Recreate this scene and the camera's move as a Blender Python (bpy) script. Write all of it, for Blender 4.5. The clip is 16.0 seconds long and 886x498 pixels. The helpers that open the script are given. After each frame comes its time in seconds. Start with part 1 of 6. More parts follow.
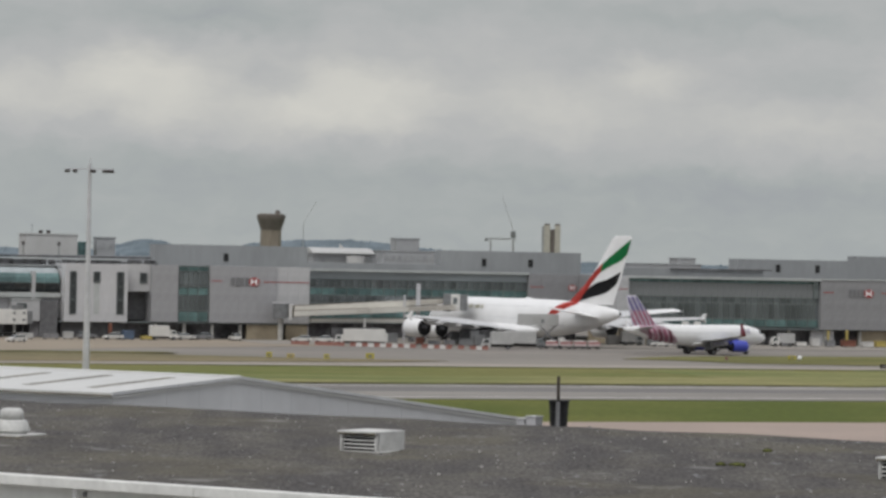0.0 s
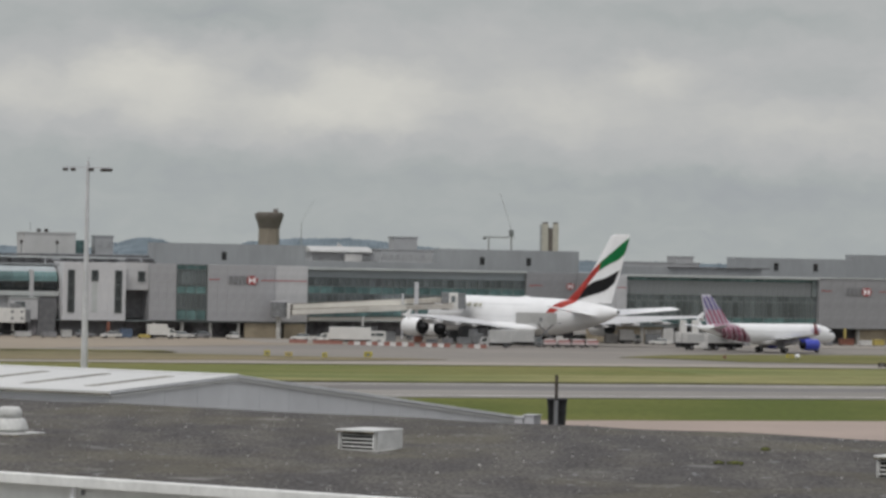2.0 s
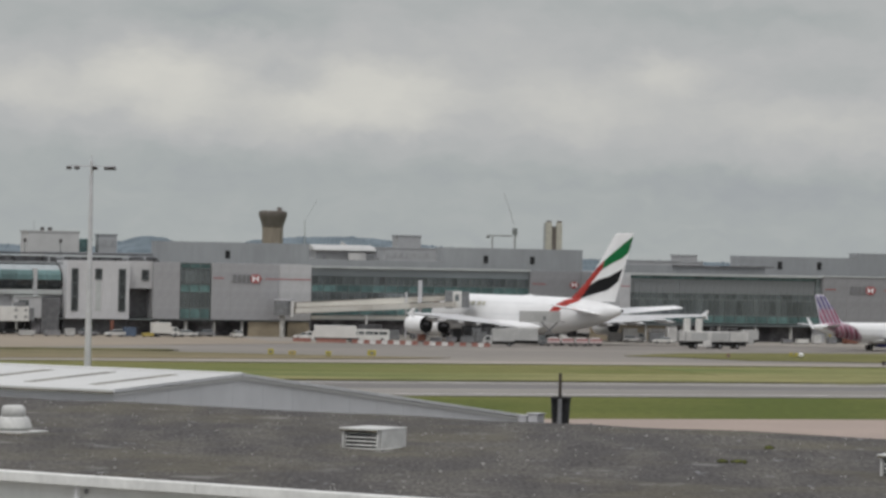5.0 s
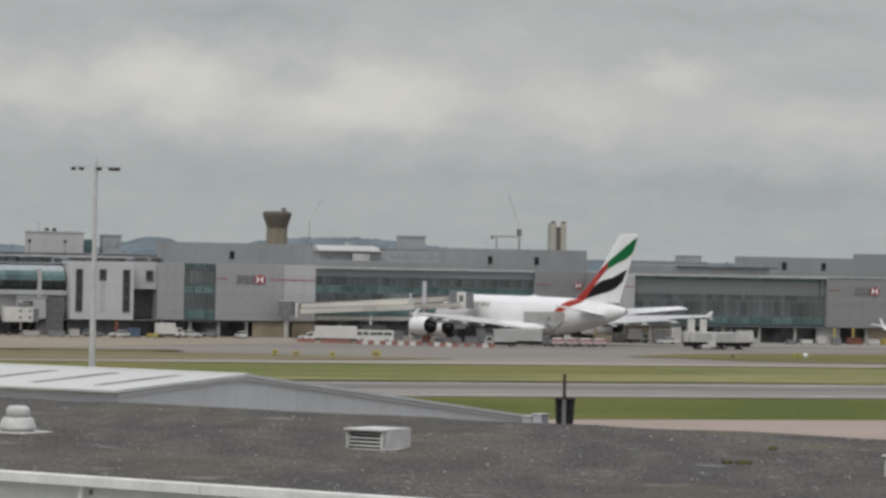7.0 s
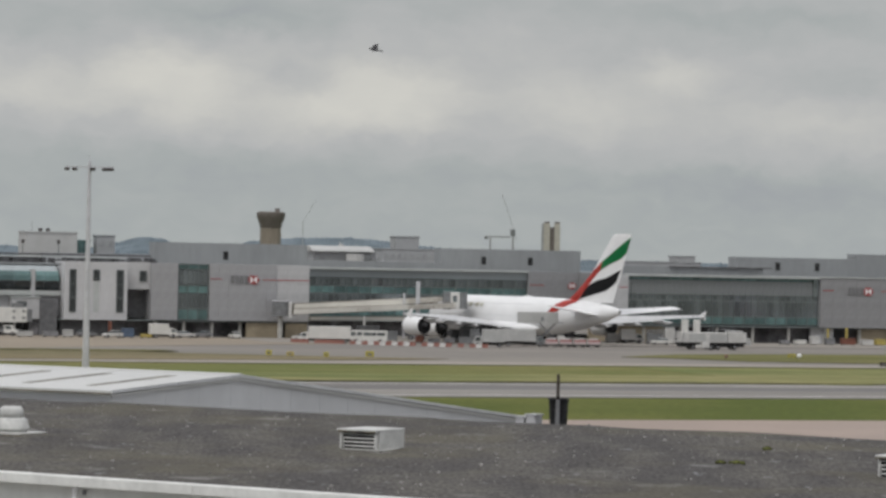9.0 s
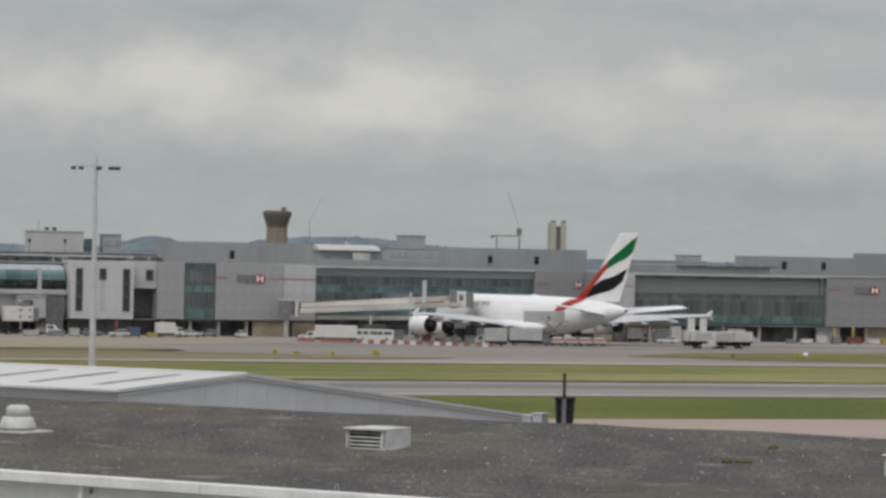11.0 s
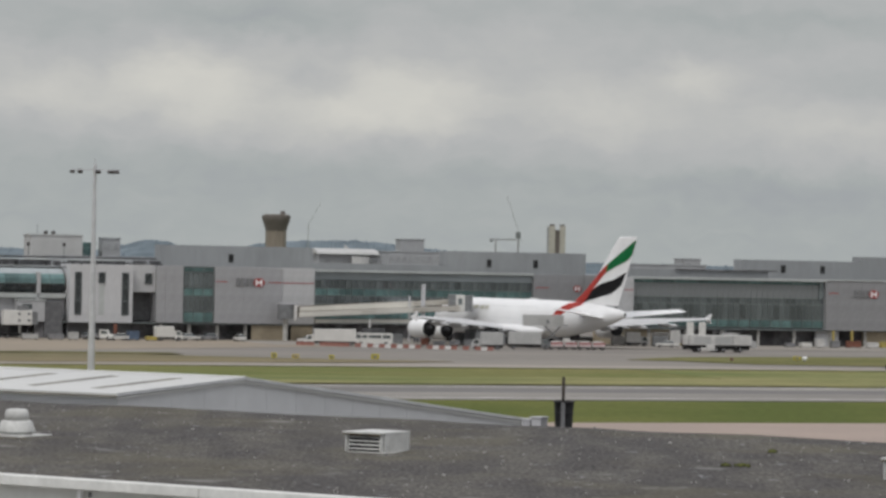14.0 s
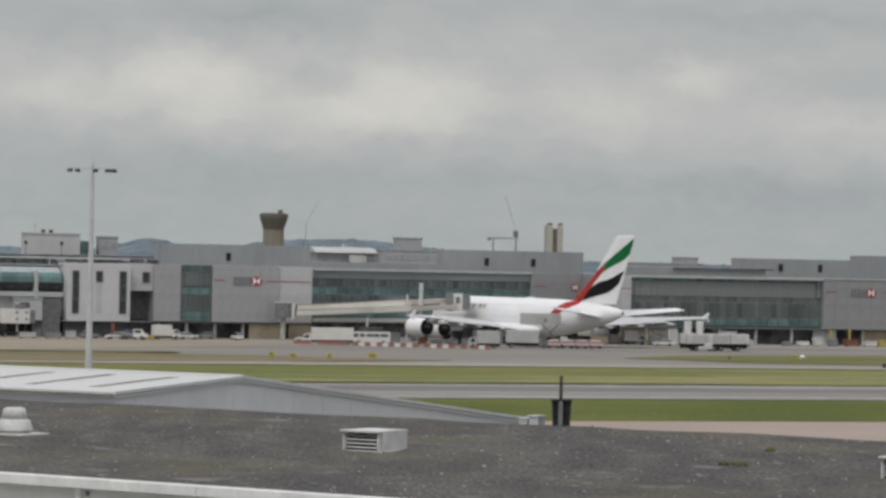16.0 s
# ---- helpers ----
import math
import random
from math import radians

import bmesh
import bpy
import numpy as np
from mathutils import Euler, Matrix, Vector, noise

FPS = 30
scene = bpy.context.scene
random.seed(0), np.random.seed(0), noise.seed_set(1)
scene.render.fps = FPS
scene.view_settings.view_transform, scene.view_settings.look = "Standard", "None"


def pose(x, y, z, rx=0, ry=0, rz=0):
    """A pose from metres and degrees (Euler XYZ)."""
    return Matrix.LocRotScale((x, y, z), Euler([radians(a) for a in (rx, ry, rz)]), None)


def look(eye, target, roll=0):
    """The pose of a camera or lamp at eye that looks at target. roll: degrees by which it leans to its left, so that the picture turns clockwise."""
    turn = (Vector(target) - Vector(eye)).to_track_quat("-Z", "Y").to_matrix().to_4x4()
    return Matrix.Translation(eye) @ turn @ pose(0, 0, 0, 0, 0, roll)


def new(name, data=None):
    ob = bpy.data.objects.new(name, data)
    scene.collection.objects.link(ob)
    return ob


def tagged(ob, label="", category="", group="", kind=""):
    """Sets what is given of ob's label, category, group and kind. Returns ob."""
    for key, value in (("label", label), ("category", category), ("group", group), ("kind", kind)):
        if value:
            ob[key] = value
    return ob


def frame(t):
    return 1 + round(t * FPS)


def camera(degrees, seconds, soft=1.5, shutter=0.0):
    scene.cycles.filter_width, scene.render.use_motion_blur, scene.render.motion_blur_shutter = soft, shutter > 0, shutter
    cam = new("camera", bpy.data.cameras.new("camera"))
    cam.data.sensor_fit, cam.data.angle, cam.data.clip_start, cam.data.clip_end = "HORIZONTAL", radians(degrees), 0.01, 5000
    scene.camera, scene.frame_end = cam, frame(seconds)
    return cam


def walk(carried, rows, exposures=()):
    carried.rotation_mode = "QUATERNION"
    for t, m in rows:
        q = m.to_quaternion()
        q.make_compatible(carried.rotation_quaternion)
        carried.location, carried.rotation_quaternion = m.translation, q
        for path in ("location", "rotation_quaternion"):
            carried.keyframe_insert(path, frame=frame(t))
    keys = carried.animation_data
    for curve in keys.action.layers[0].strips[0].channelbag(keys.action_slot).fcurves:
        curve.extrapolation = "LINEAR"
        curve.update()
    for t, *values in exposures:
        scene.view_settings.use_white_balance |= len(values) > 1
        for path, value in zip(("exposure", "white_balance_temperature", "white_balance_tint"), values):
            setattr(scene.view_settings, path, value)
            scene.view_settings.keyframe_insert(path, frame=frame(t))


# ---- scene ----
EYE = (0.0, 0.0, 18.5)
ROLL, LIFT, FOCAL = 1.146, 18.0, 6000.0
cam = camera(2 * math.degrees(math.atan(784 / FOCAL)), 16.0, soft=3.0)

# The tripod head sways a little: seconds, turn and lift in units of a 6000th of a radian.
SWAY = [
    (0.0, 0.0, 0.0),
    (0.5, 2.5, -0.9),
    (1.0, -2.0, -2.4),
    (1.5, -2.0, -2.6),
    (2.0, -3.4, -2.6),
    (2.5, -1.8, -2.6),
    (3.0, -1.5, -3.4),
    (3.5, -0.3, -4.4),
    (4.0, 1.5, -5.8),
    (6.5, 7.2, -4.4),
    (7.0, 10.6, -4.3),
    (7.5, 10.1, -3.7),
    (8.0, 7.0, -4.1),
    (8.5, 1.2, -4.1),
    (9.0, -0.6, -3.5),
    (11.5, 11.9, -5.8),
    (12.0, 10.6, -4.7),
    (12.5, 12.7, -4.4),
    (13.0, 10.6, -2.7),
    (13.5, 10.4, 0.1),
    (14.0, 8.9, 1.1),
    (14.5, 8.9, 1.2),
    (15.0, 8.4, 2.0),
    (15.5, 4.4, -0.5),
    (16.0, 4.6, -1.2),
]
walk(cam, [(t, look(EYE, (-a / FOCAL, 1.0, EYE[2] + (LIFT + b) / FOCAL), ROLL)) for t, a, b in SWAY],
     exposures=[(0.0, 0.0), (16.0, 0.0)])

# ---- world and sun ----
world = bpy.data.worlds.new("overcast_sky")
scene.world = world
world.use_nodes = True


def build_sky():
    nt = world.node_tree
    nt.nodes.clear()
    N, L = nt.nodes.new, nt.links.new
    out, bg = N("ShaderNodeOutputWorld"), N("ShaderNodeBackground")
    sky = N("ShaderNodeTexSky")
    sky.sky_type, sky.sun_disc = "NISHITA", False
    sky.sun_elevation, sky.sun_rotation = radians(48), radians(200)
    dim = N("ShaderNodeVectorMath")
    dim.operation = "SCALE"
    dim.inputs["Scale"].default_value = 0.10
    L(sky.outputs[0], dim.inputs[0])
    tc, sep = N("ShaderNodeTexCoord"), N("ShaderNodeSeparateXYZ")
    L(tc.outputs["Generated"], sep.inputs[0])
    # cloud deck: large soft billows, flattened towards the horizon
    mp = N("ShaderNodeMapping")
    mp.inputs["Scale"].default_value = (15, 15, 34)
    mp.inputs["Location"].default_value = (3.1, 0.0, 0.4)
    L(tc.outputs["Generated"], mp.inputs[0])
    n1 = N("ShaderNodeTexNoise")
    n1.inputs["Scale"].default_value, n1.inputs["Detail"].default_value = 1.0, 8
    n1.inputs["Roughness"].default_value, n1.inputs["Distortion"].default_value = 0.46, 0.15
    L(mp.outputs[0], n1.inputs["Vector"])
    mp2 = N("ShaderNodeMapping")
    mp2.inputs["Scale"].default_value = (5, 5, 60)
    L(tc.outputs["Generated"], mp2.inputs[0])
    n2 = N("ShaderNodeTexNoise")
    n2.inputs["Scale"].default_value, n2.inputs["Detail"].default_value = 1.0, 4
    L(mp2.outputs[0], n2.inputs["Vector"])
    # height above the horizon, wobbled by the clouds
    wob = N("ShaderNodeMath")
    wob.operation = "MULTIPLY_ADD"
    wob.inputs[1].default_value = 0.050
    L(n1.outputs[0], wob.inputs[0])
    L(sep.outputs[2], wob.inputs[2])
    wob2 = N("ShaderNodeMath")
    wob2.operation = "MULTIPLY_ADD"
    wob2.inputs[1].default_value = 0.016
    L(n2.outputs[0], wob2.inputs[0])
    L(wob.outputs[0], wob2.inputs[2])
    mp3 = N("ShaderNodeMapping")
    mp3.inputs["Scale"].default_value = (26, 26, 52)
    mp3.inputs["Location"].default_value = (1.3, 0.2, 0.5)
    L(tc.outputs["Generated"], mp3.inputs[0])
    warp = N("ShaderNodeVectorMath")
    warp.operation = "MULTIPLY_ADD"
    warp.inputs[1].default_value = (0.9, 0.9, 0.9)
    L(n1.outputs["Color"], warp.inputs[0])
    L(mp3.outputs[0], warp.inputs[2])
    vor = N("ShaderNodeTexVoronoi")
    vor.feature = "SMOOTH_F1"
    vor.inputs["Scale"].default_value, vor.inputs["Smoothness"].default_value, vor.inputs["Detail"].default_value = 1.0, 0.6, 2.5
    vor.inputs["Roughness"].default_value = 0.45
    L(warp.outputs[0], vor.inputs["Vector"])
    wob3 = N("ShaderNodeMath")
    wob3.operation = "MULTIPLY_ADD"
    wob3.inputs[1].default_value = 0.030
    L(vor.outputs["Distance"], wob3.inputs[0])
    L(wob2.outputs[0], wob3.inputs[2])
    ramp = N("ShaderNodeValToRGB")
    el = ramp.color_ramp.elements
    stops = [(0.0, (0.37, 0.40, 0.40)), (0.054, (0.365, 0.395, 0.398)), (0.069, (0.355, 0.395, 0.400)), (0.076, (0.42, 0.445, 0.445)), (0.083, (0.505, 0.51, 0.495)),
             (0.092, (0.565, 0.565, 0.54)), (0.099, (0.49, 0.495, 0.495)), (0.112, (0.43, 0.44, 0.455)), (0.128, (0.365, 0.38, 0.405)), (0.35, (0.60, 0.61, 0.63)), (1.0, (1.0, 1.01, 1.05))]
    el[0].position, el[0].color = stops[0][0], (*stops[0][1], 1)
    el[1].position, el[1].color = stops[-1][0], (*stops[-1][1], 1)
    for p, c in stops[1:-1]:
        e = el.new(p)
        e.color = (*c, 1)
    L(wob3.outputs[0], ramp.inputs[0])
    mix = N("ShaderNodeMix")
    mix.data_type = "RGBA"
    mix.inputs["Factor"].default_value = 0.94
    L(dim.outputs[0], mix.inputs["A"])
    L(ramp.outputs[0], mix.inputs["B"])
    L(mix.outputs["Result"], bg.inputs[0])
    bg.inputs[1].default_value = 1.0
    L(bg.outputs[0], out.inputs[0])


build_sky()
sun_data = bpy.data.lights.new("sun", "SUN")
sun_data.energy, sun_data.angle, sun_data.color = 1.1, radians(22), (1.0, 0.97, 0.92)
sun = new("sun", sun_data)
sun.matrix_world = look((-60, -120, 180), (0, 0, 0))

# ---- drifting cloud bank, far behind everything ----


def cloud_material():
    """Overcast sky: soft heaped clouds over a pale grey-green horizon; one unit is a 6000th of a radian."""
    m = bpy.data.materials.new("overcast_cloud")
    m.use_nodes = True
    nt = m.node_tree
    nt.nodes.clear()
    N, L = nt.nodes.new, nt.links.new

    def math_node(op, a, b, c=None):
        n = N("ShaderNodeMath")
        n.operation = op
        for k, v in enumerate((a, b, c)):
            if v is None:
                continue
            if isinstance(v, (int, float)):
                n.inputs[k].default_value = v
            else:
                L(v, n.inputs[k])
        return n.outputs[0]

    def noise_at(src, scale, detail, rough, seed):
        mp, n = N("ShaderNodeMapping"), N("ShaderNodeTexNoise")
        mp.inputs["Scale"].default_value, mp.inputs["Location"].default_value = scale, (seed, 0, seed * 0.7)
        n.inputs["Scale"].default_value, n.inputs["Detail"].default_value, n.inputs["Roughness"].default_value = 1.0, detail, rough
        L(src, mp.inputs[0])
        L(mp.outputs[0], n.inputs["Vector"])
        return n

    tc, unit = N("ShaderNodeTexCoord"), N("ShaderNodeVectorMath")
    unit.operation = "SCALE"
    unit.inputs["Scale"].default_value = FOCAL / SKY_FAR
    L(tc.outputs["Object"], unit.inputs[0])
    flat = unit.outputs[0]
    wn = noise_at(flat, (1 / 105, 1, 1 / 62), 5, 0.55, 4.3)
    shift = N("ShaderNodeVectorMath")
    shift.operation = "MULTIPLY_ADD"
    shift.inputs[1].default_value = (120, 0, 85)
    L(wn.outputs["Color"], shift.inputs[0])
    back = N("ShaderNodeVectorMath")
    back.operation = "SUBTRACT"
    back.inputs[1].default_value = (60, 0, 42)
    L(flat, back.inputs[0])
    L(back.outputs[0], shift.inputs[2])
    warped = shift.outputs[0]
    # broad layers by height
    sep = N("ShaderNodeSeparateXYZ")
    L(warped, sep.inputs[0])
    height = N("ShaderNodeMapRange")
    height.inputs["From Min"].default_value, height.inputs["From Max"].default_value = -60, 600
    L(sep.outputs[2], height.inputs[0])
    base = N("ShaderNodeValToRGB")
    el = base.color_ramp.elements
    layers = [(0.0, 0.20), (0.17, 0.20), (0.28, 0.17), (0.37, 0.40), (0.46, 0.56), (0.55, 0.55), (0.66, 0.44), (0.76, 0.34), (1.0, 0.42)]
    el[0].position, el[0].color = 0.0, (0.20, 0.20, 0.20, 1)
    el[1].position, el[1].color = 1.0, (0.42, 0.42, 0.42, 1)
    for q, g in layers[1:-1]:
        el.new(q).color = (g, g, g, 1)
    L(height.outputs[0], base.inputs[0])
    total = base.outputs[0]
    # heaped bright heads and dark bellies: across, up, half width, half height, strength
    for x, z, rx, rz, amp in ((-500, 285, 150, 62, 0.52), (-125, 265, 180, 68, 0.50), (240, 255, 130, 66, 0.26), (400, 325, 85, 42, 0.28), (-310, 215, 230, 50, 0.26), (-730, 250, 150, 56, 0.26),
                              (690, 245, 150, 56, 0.16), (-385, 402, 200, 44, -0.30), (-745, 380, 190, 62, -0.18), (-275, 296, 70, 34, -0.22), (650, 315, 190, 46, -0.20), (470, 425, 290, 38, -0.14), (600, 130, 290, 46, -0.12)):
        d, r, ln, mr = N("ShaderNodeVectorMath"), N("ShaderNodeVectorMath"), N("ShaderNodeVectorMath"), N("ShaderNodeMapRange")
        d.operation, r.operation, ln.operation, mr.interpolation_type = "SUBTRACT", "MULTIPLY", "LENGTH", "SMOOTHSTEP"
        d.inputs[1].default_value, r.inputs[1].default_value = (x, 0, z), (1 / rx, 0, 1 / rz)
        mr.inputs["From Min"].default_value, mr.inputs["From Max"].default_value = 0.15, 1.35
        mr.inputs["To Min"].default_value, mr.inputs["To Max"].default_value = 0.8 * amp, 0.0
        L(warped, d.inputs[0])
        L(d.outputs[0], r.inputs[0])
        L(r.outputs[0], ln.inputs[0])
        L(ln.outputs["Value"], mr.inputs[0])
        total = math_node("ADD", total, mr.outputs[0])
    # billows and thin drifting streaks
    for scale, detail, rough, seed, amp in (((1 / 150, 1, 1 / 70), 7, 0.5, 1.7, 0.34), ((1 / 45, 1, 1 / 26), 5, 0.55, 8.1, 0.16), ((1 / 420, 1, 1 / 34), 3, 0.5, 5.5, 0.16)):
        n = noise_at(warped, scale, detail, rough, seed)
        total = math_node("ADD", total, math_node("MULTIPLY_ADD", n.outputs[0], amp, -0.5 * amp))
    tone = N("ShaderNodeValToRGB")
    el = tone.color_ramp.elements
    el[0].position, el[0].color = 0.0, (0.340, 0.360, 0.380, 1)
    el[1].position, el[1].color = 1.0, (0.620, 0.612, 0.570, 1)
    for q, c in ((0.2, (0.382, 0.408, 0.408)), (0.45, (0.452, 0.461, 0.462)), (0.72, (0.532, 0.532, 0.512))):
        el.new(q).color = (*c, 1)
    L(total, tone.inputs[0])
    em, out = N("ShaderNodeEmission"), N("ShaderNodeOutputMaterial")
    L(tone.outputs[0], em.inputs[0])
    L(em.outputs[0], out.inputs[0])
    return m


SKY_FAR = 4650.0


def cloud_bank():
    me = bpy.data.meshes.new("backdrop")
    me.from_pydata([(-1500, 0, -110), (1500, 0, -110), (1500, 0, 900), (-1500, 0, 900)], [], [(0, 1, 2, 3)])
    me.materials.append(cloud_material())
    return tagged(new("backdrop", me), "grey overcast sky with soft drifting heaped clouds", "sky", kind="structure")


clouds = cloud_bank()

# ---- materials ----


def mat(name, col, rough=0.7, metal=0.0, var=0.12, scale=1.0, fine=8.0, bump=0.0, col2=None, stretch=(1, 1, 1), spec=0.4, lo=0.42, hi=0.62):
    """A surface with broad stains (scale, per metre) and fine grain."""
    m = bpy.data.materials.new(name)
    m.use_nodes = True
    nt = m.node_tree
    N, L = nt.nodes.new, nt.links.new
    b = nt.nodes["Principled BSDF"]
    tc, mp = N("ShaderNodeTexCoord"), N("ShaderNodeMapping")
    mp.inputs["Scale"].default_value = stretch
    L(tc.outputs["Object"], mp.inputs[0])
    a, g = N("ShaderNodeTexNoise"), N("ShaderNodeTexNoise")
    a.inputs["Scale"].default_value, a.inputs["Detail"].default_value = scale, 6
    g.inputs["Scale"].default_value, g.inputs["Detail"].default_value = fine, 3
    L(mp.outputs[0], a.inputs["Vector"])
    L(mp.outputs[0], g.inputs["Vector"])
    ra = N("ShaderNodeValToRGB")
    c2 = col2 if col2 else tuple(max(0.0, c * (1 - 2.2 * var)) for c in col)
    ra.color_ramp.elements[0].position, ra.color_ramp.elements[0].color = lo, (*c2, 1)
    ra.color_ramp.elements[1].position, ra.color_ramp.elements[1].color = hi, (*col, 1)
    L(a.outputs[0], ra.inputs[0])
    mr = N("ShaderNodeMapRange")
    mr.inputs["From Min"].default_value, mr.inputs["From Max"].default_value = 0.3, 0.7
    mr.inputs["To Min"].default_value, mr.inputs["To Max"].default_value = 1 - var, 1 + var
    L(g.outputs[0], mr.inputs[0])
    mul = N("ShaderNodeVectorMath")
    mul.operation = "SCALE"
    L(ra.outputs[0], mul.inputs[0])
    L(mr.outputs[0], mul.inputs["Scale"])
    L(mul.outputs[0], b.inputs["Base Color"])
    b.inputs["Roughness"].default_value, b.inputs["Metallic"].default_value = rough, metal
    b.inputs["Specular IOR Level"].default_value = spec
    if bump:
        bp = N("ShaderNodeBump")
        bp.inputs["Strength"].default_value, bp.inputs["Distance"].default_value = 0.6, bump
        L(g.outputs[0], bp.inputs["Height"])
        L(bp.outputs[0], b.inputs["Normal"])
    return m


def glass(name, col, rough=0.12):
    """Dark coated glazing: reflects the sky, hides the rooms."""
    m = mat(name, col, rough, 0.40, 0.18, 0.35, 2.0, spec=0.6)
    nt = m.node_tree
    b = nt.nodes["Principled BSDF"]
    info, mr, mul = nt.nodes.new("ShaderNodeObjectInfo"), nt.nodes.new("ShaderNodeMapRange"), nt.nodes.new("ShaderNodeVectorMath")
    mr.inputs["To Min"].default_value, mr.inputs["To Max"].default_value = 0.62, 1.28
    mul.operation = "SCALE"
    nt.links.new(info.outputs["Random"], mr.inputs[0])
    nt.links.new(b.inputs["Base Color"].links[0].from_socket, mul.inputs[0])
    nt.links.new(mr.outputs[0], mul.inputs["Scale"])
    nt.links.new(mul.outputs[0], b.inputs["Base Color"])
    return m


def felt_material():
    """Weathered mineral felt: coarse grit, brown and mossy drifts, pale dried patches."""
    m = mat("roof_felt", (0.110, 0.103, 0.094), 0.95, var=0.42, scale=0.8, fine=11.0, col2=(0.078, 0.073, 0.071), stretch=(1, 0.2, 1), bump=0.03, spec=0.12)
    nt = m.node_tree
    N, L = nt.nodes.new, nt.links.new
    b = nt.nodes["Principled BSDF"]
    src = b.inputs["Base Color"].links[0].from_socket
    tc = N("ShaderNodeTexCoord")
    for scale, seed, lo, hi, col, amount in (((0.14, 0.12, 1), 3.0, 0.48, 0.64, (0.132, 0.119, 0.084), 0.45), ((0.35, 0.26, 1), 11.0, 0.64, 0.72, (0.26, 0.255, 0.245), 0.55), ((1.9, 0.9, 1), 21.0, 0.66, 0.72, (0.27, 0.27, 0.28), 0.6), ((0.7, 0.5, 1), 31.0, 0.54, 0.68, (0.068, 0.064, 0.062), 0.5)):
        mp, n, r, mx = N("ShaderNodeMapping"), N("ShaderNodeTexNoise"), N("ShaderNodeMapRange"), N("ShaderNodeMix")
        mp.inputs["Scale"].default_value, mp.inputs["Location"].default_value = scale, (seed, seed, 0)
        n.inputs["Scale"].default_value, n.inputs["Detail"].default_value = 1.6, 5
        L(tc.outputs["Object"], mp.inputs[0])
        L(mp.outputs[0], n.inputs["Vector"])
        r.inputs["From Min"].default_value, r.inputs["From Max"].default_value, r.inputs["To Max"].default_value = lo, hi, amount
        L(n.outputs[0], r.inputs[0])
        mx.data_type = "RGBA"
        L(r.outputs[0], mx.inputs["Factor"])
        L(src, mx.inputs["A"])
        mx.inputs["B"].default_value = (*col, 1)
        src = mx.outputs["Result"]
    L(src, b.inputs["Base Color"])
    return m


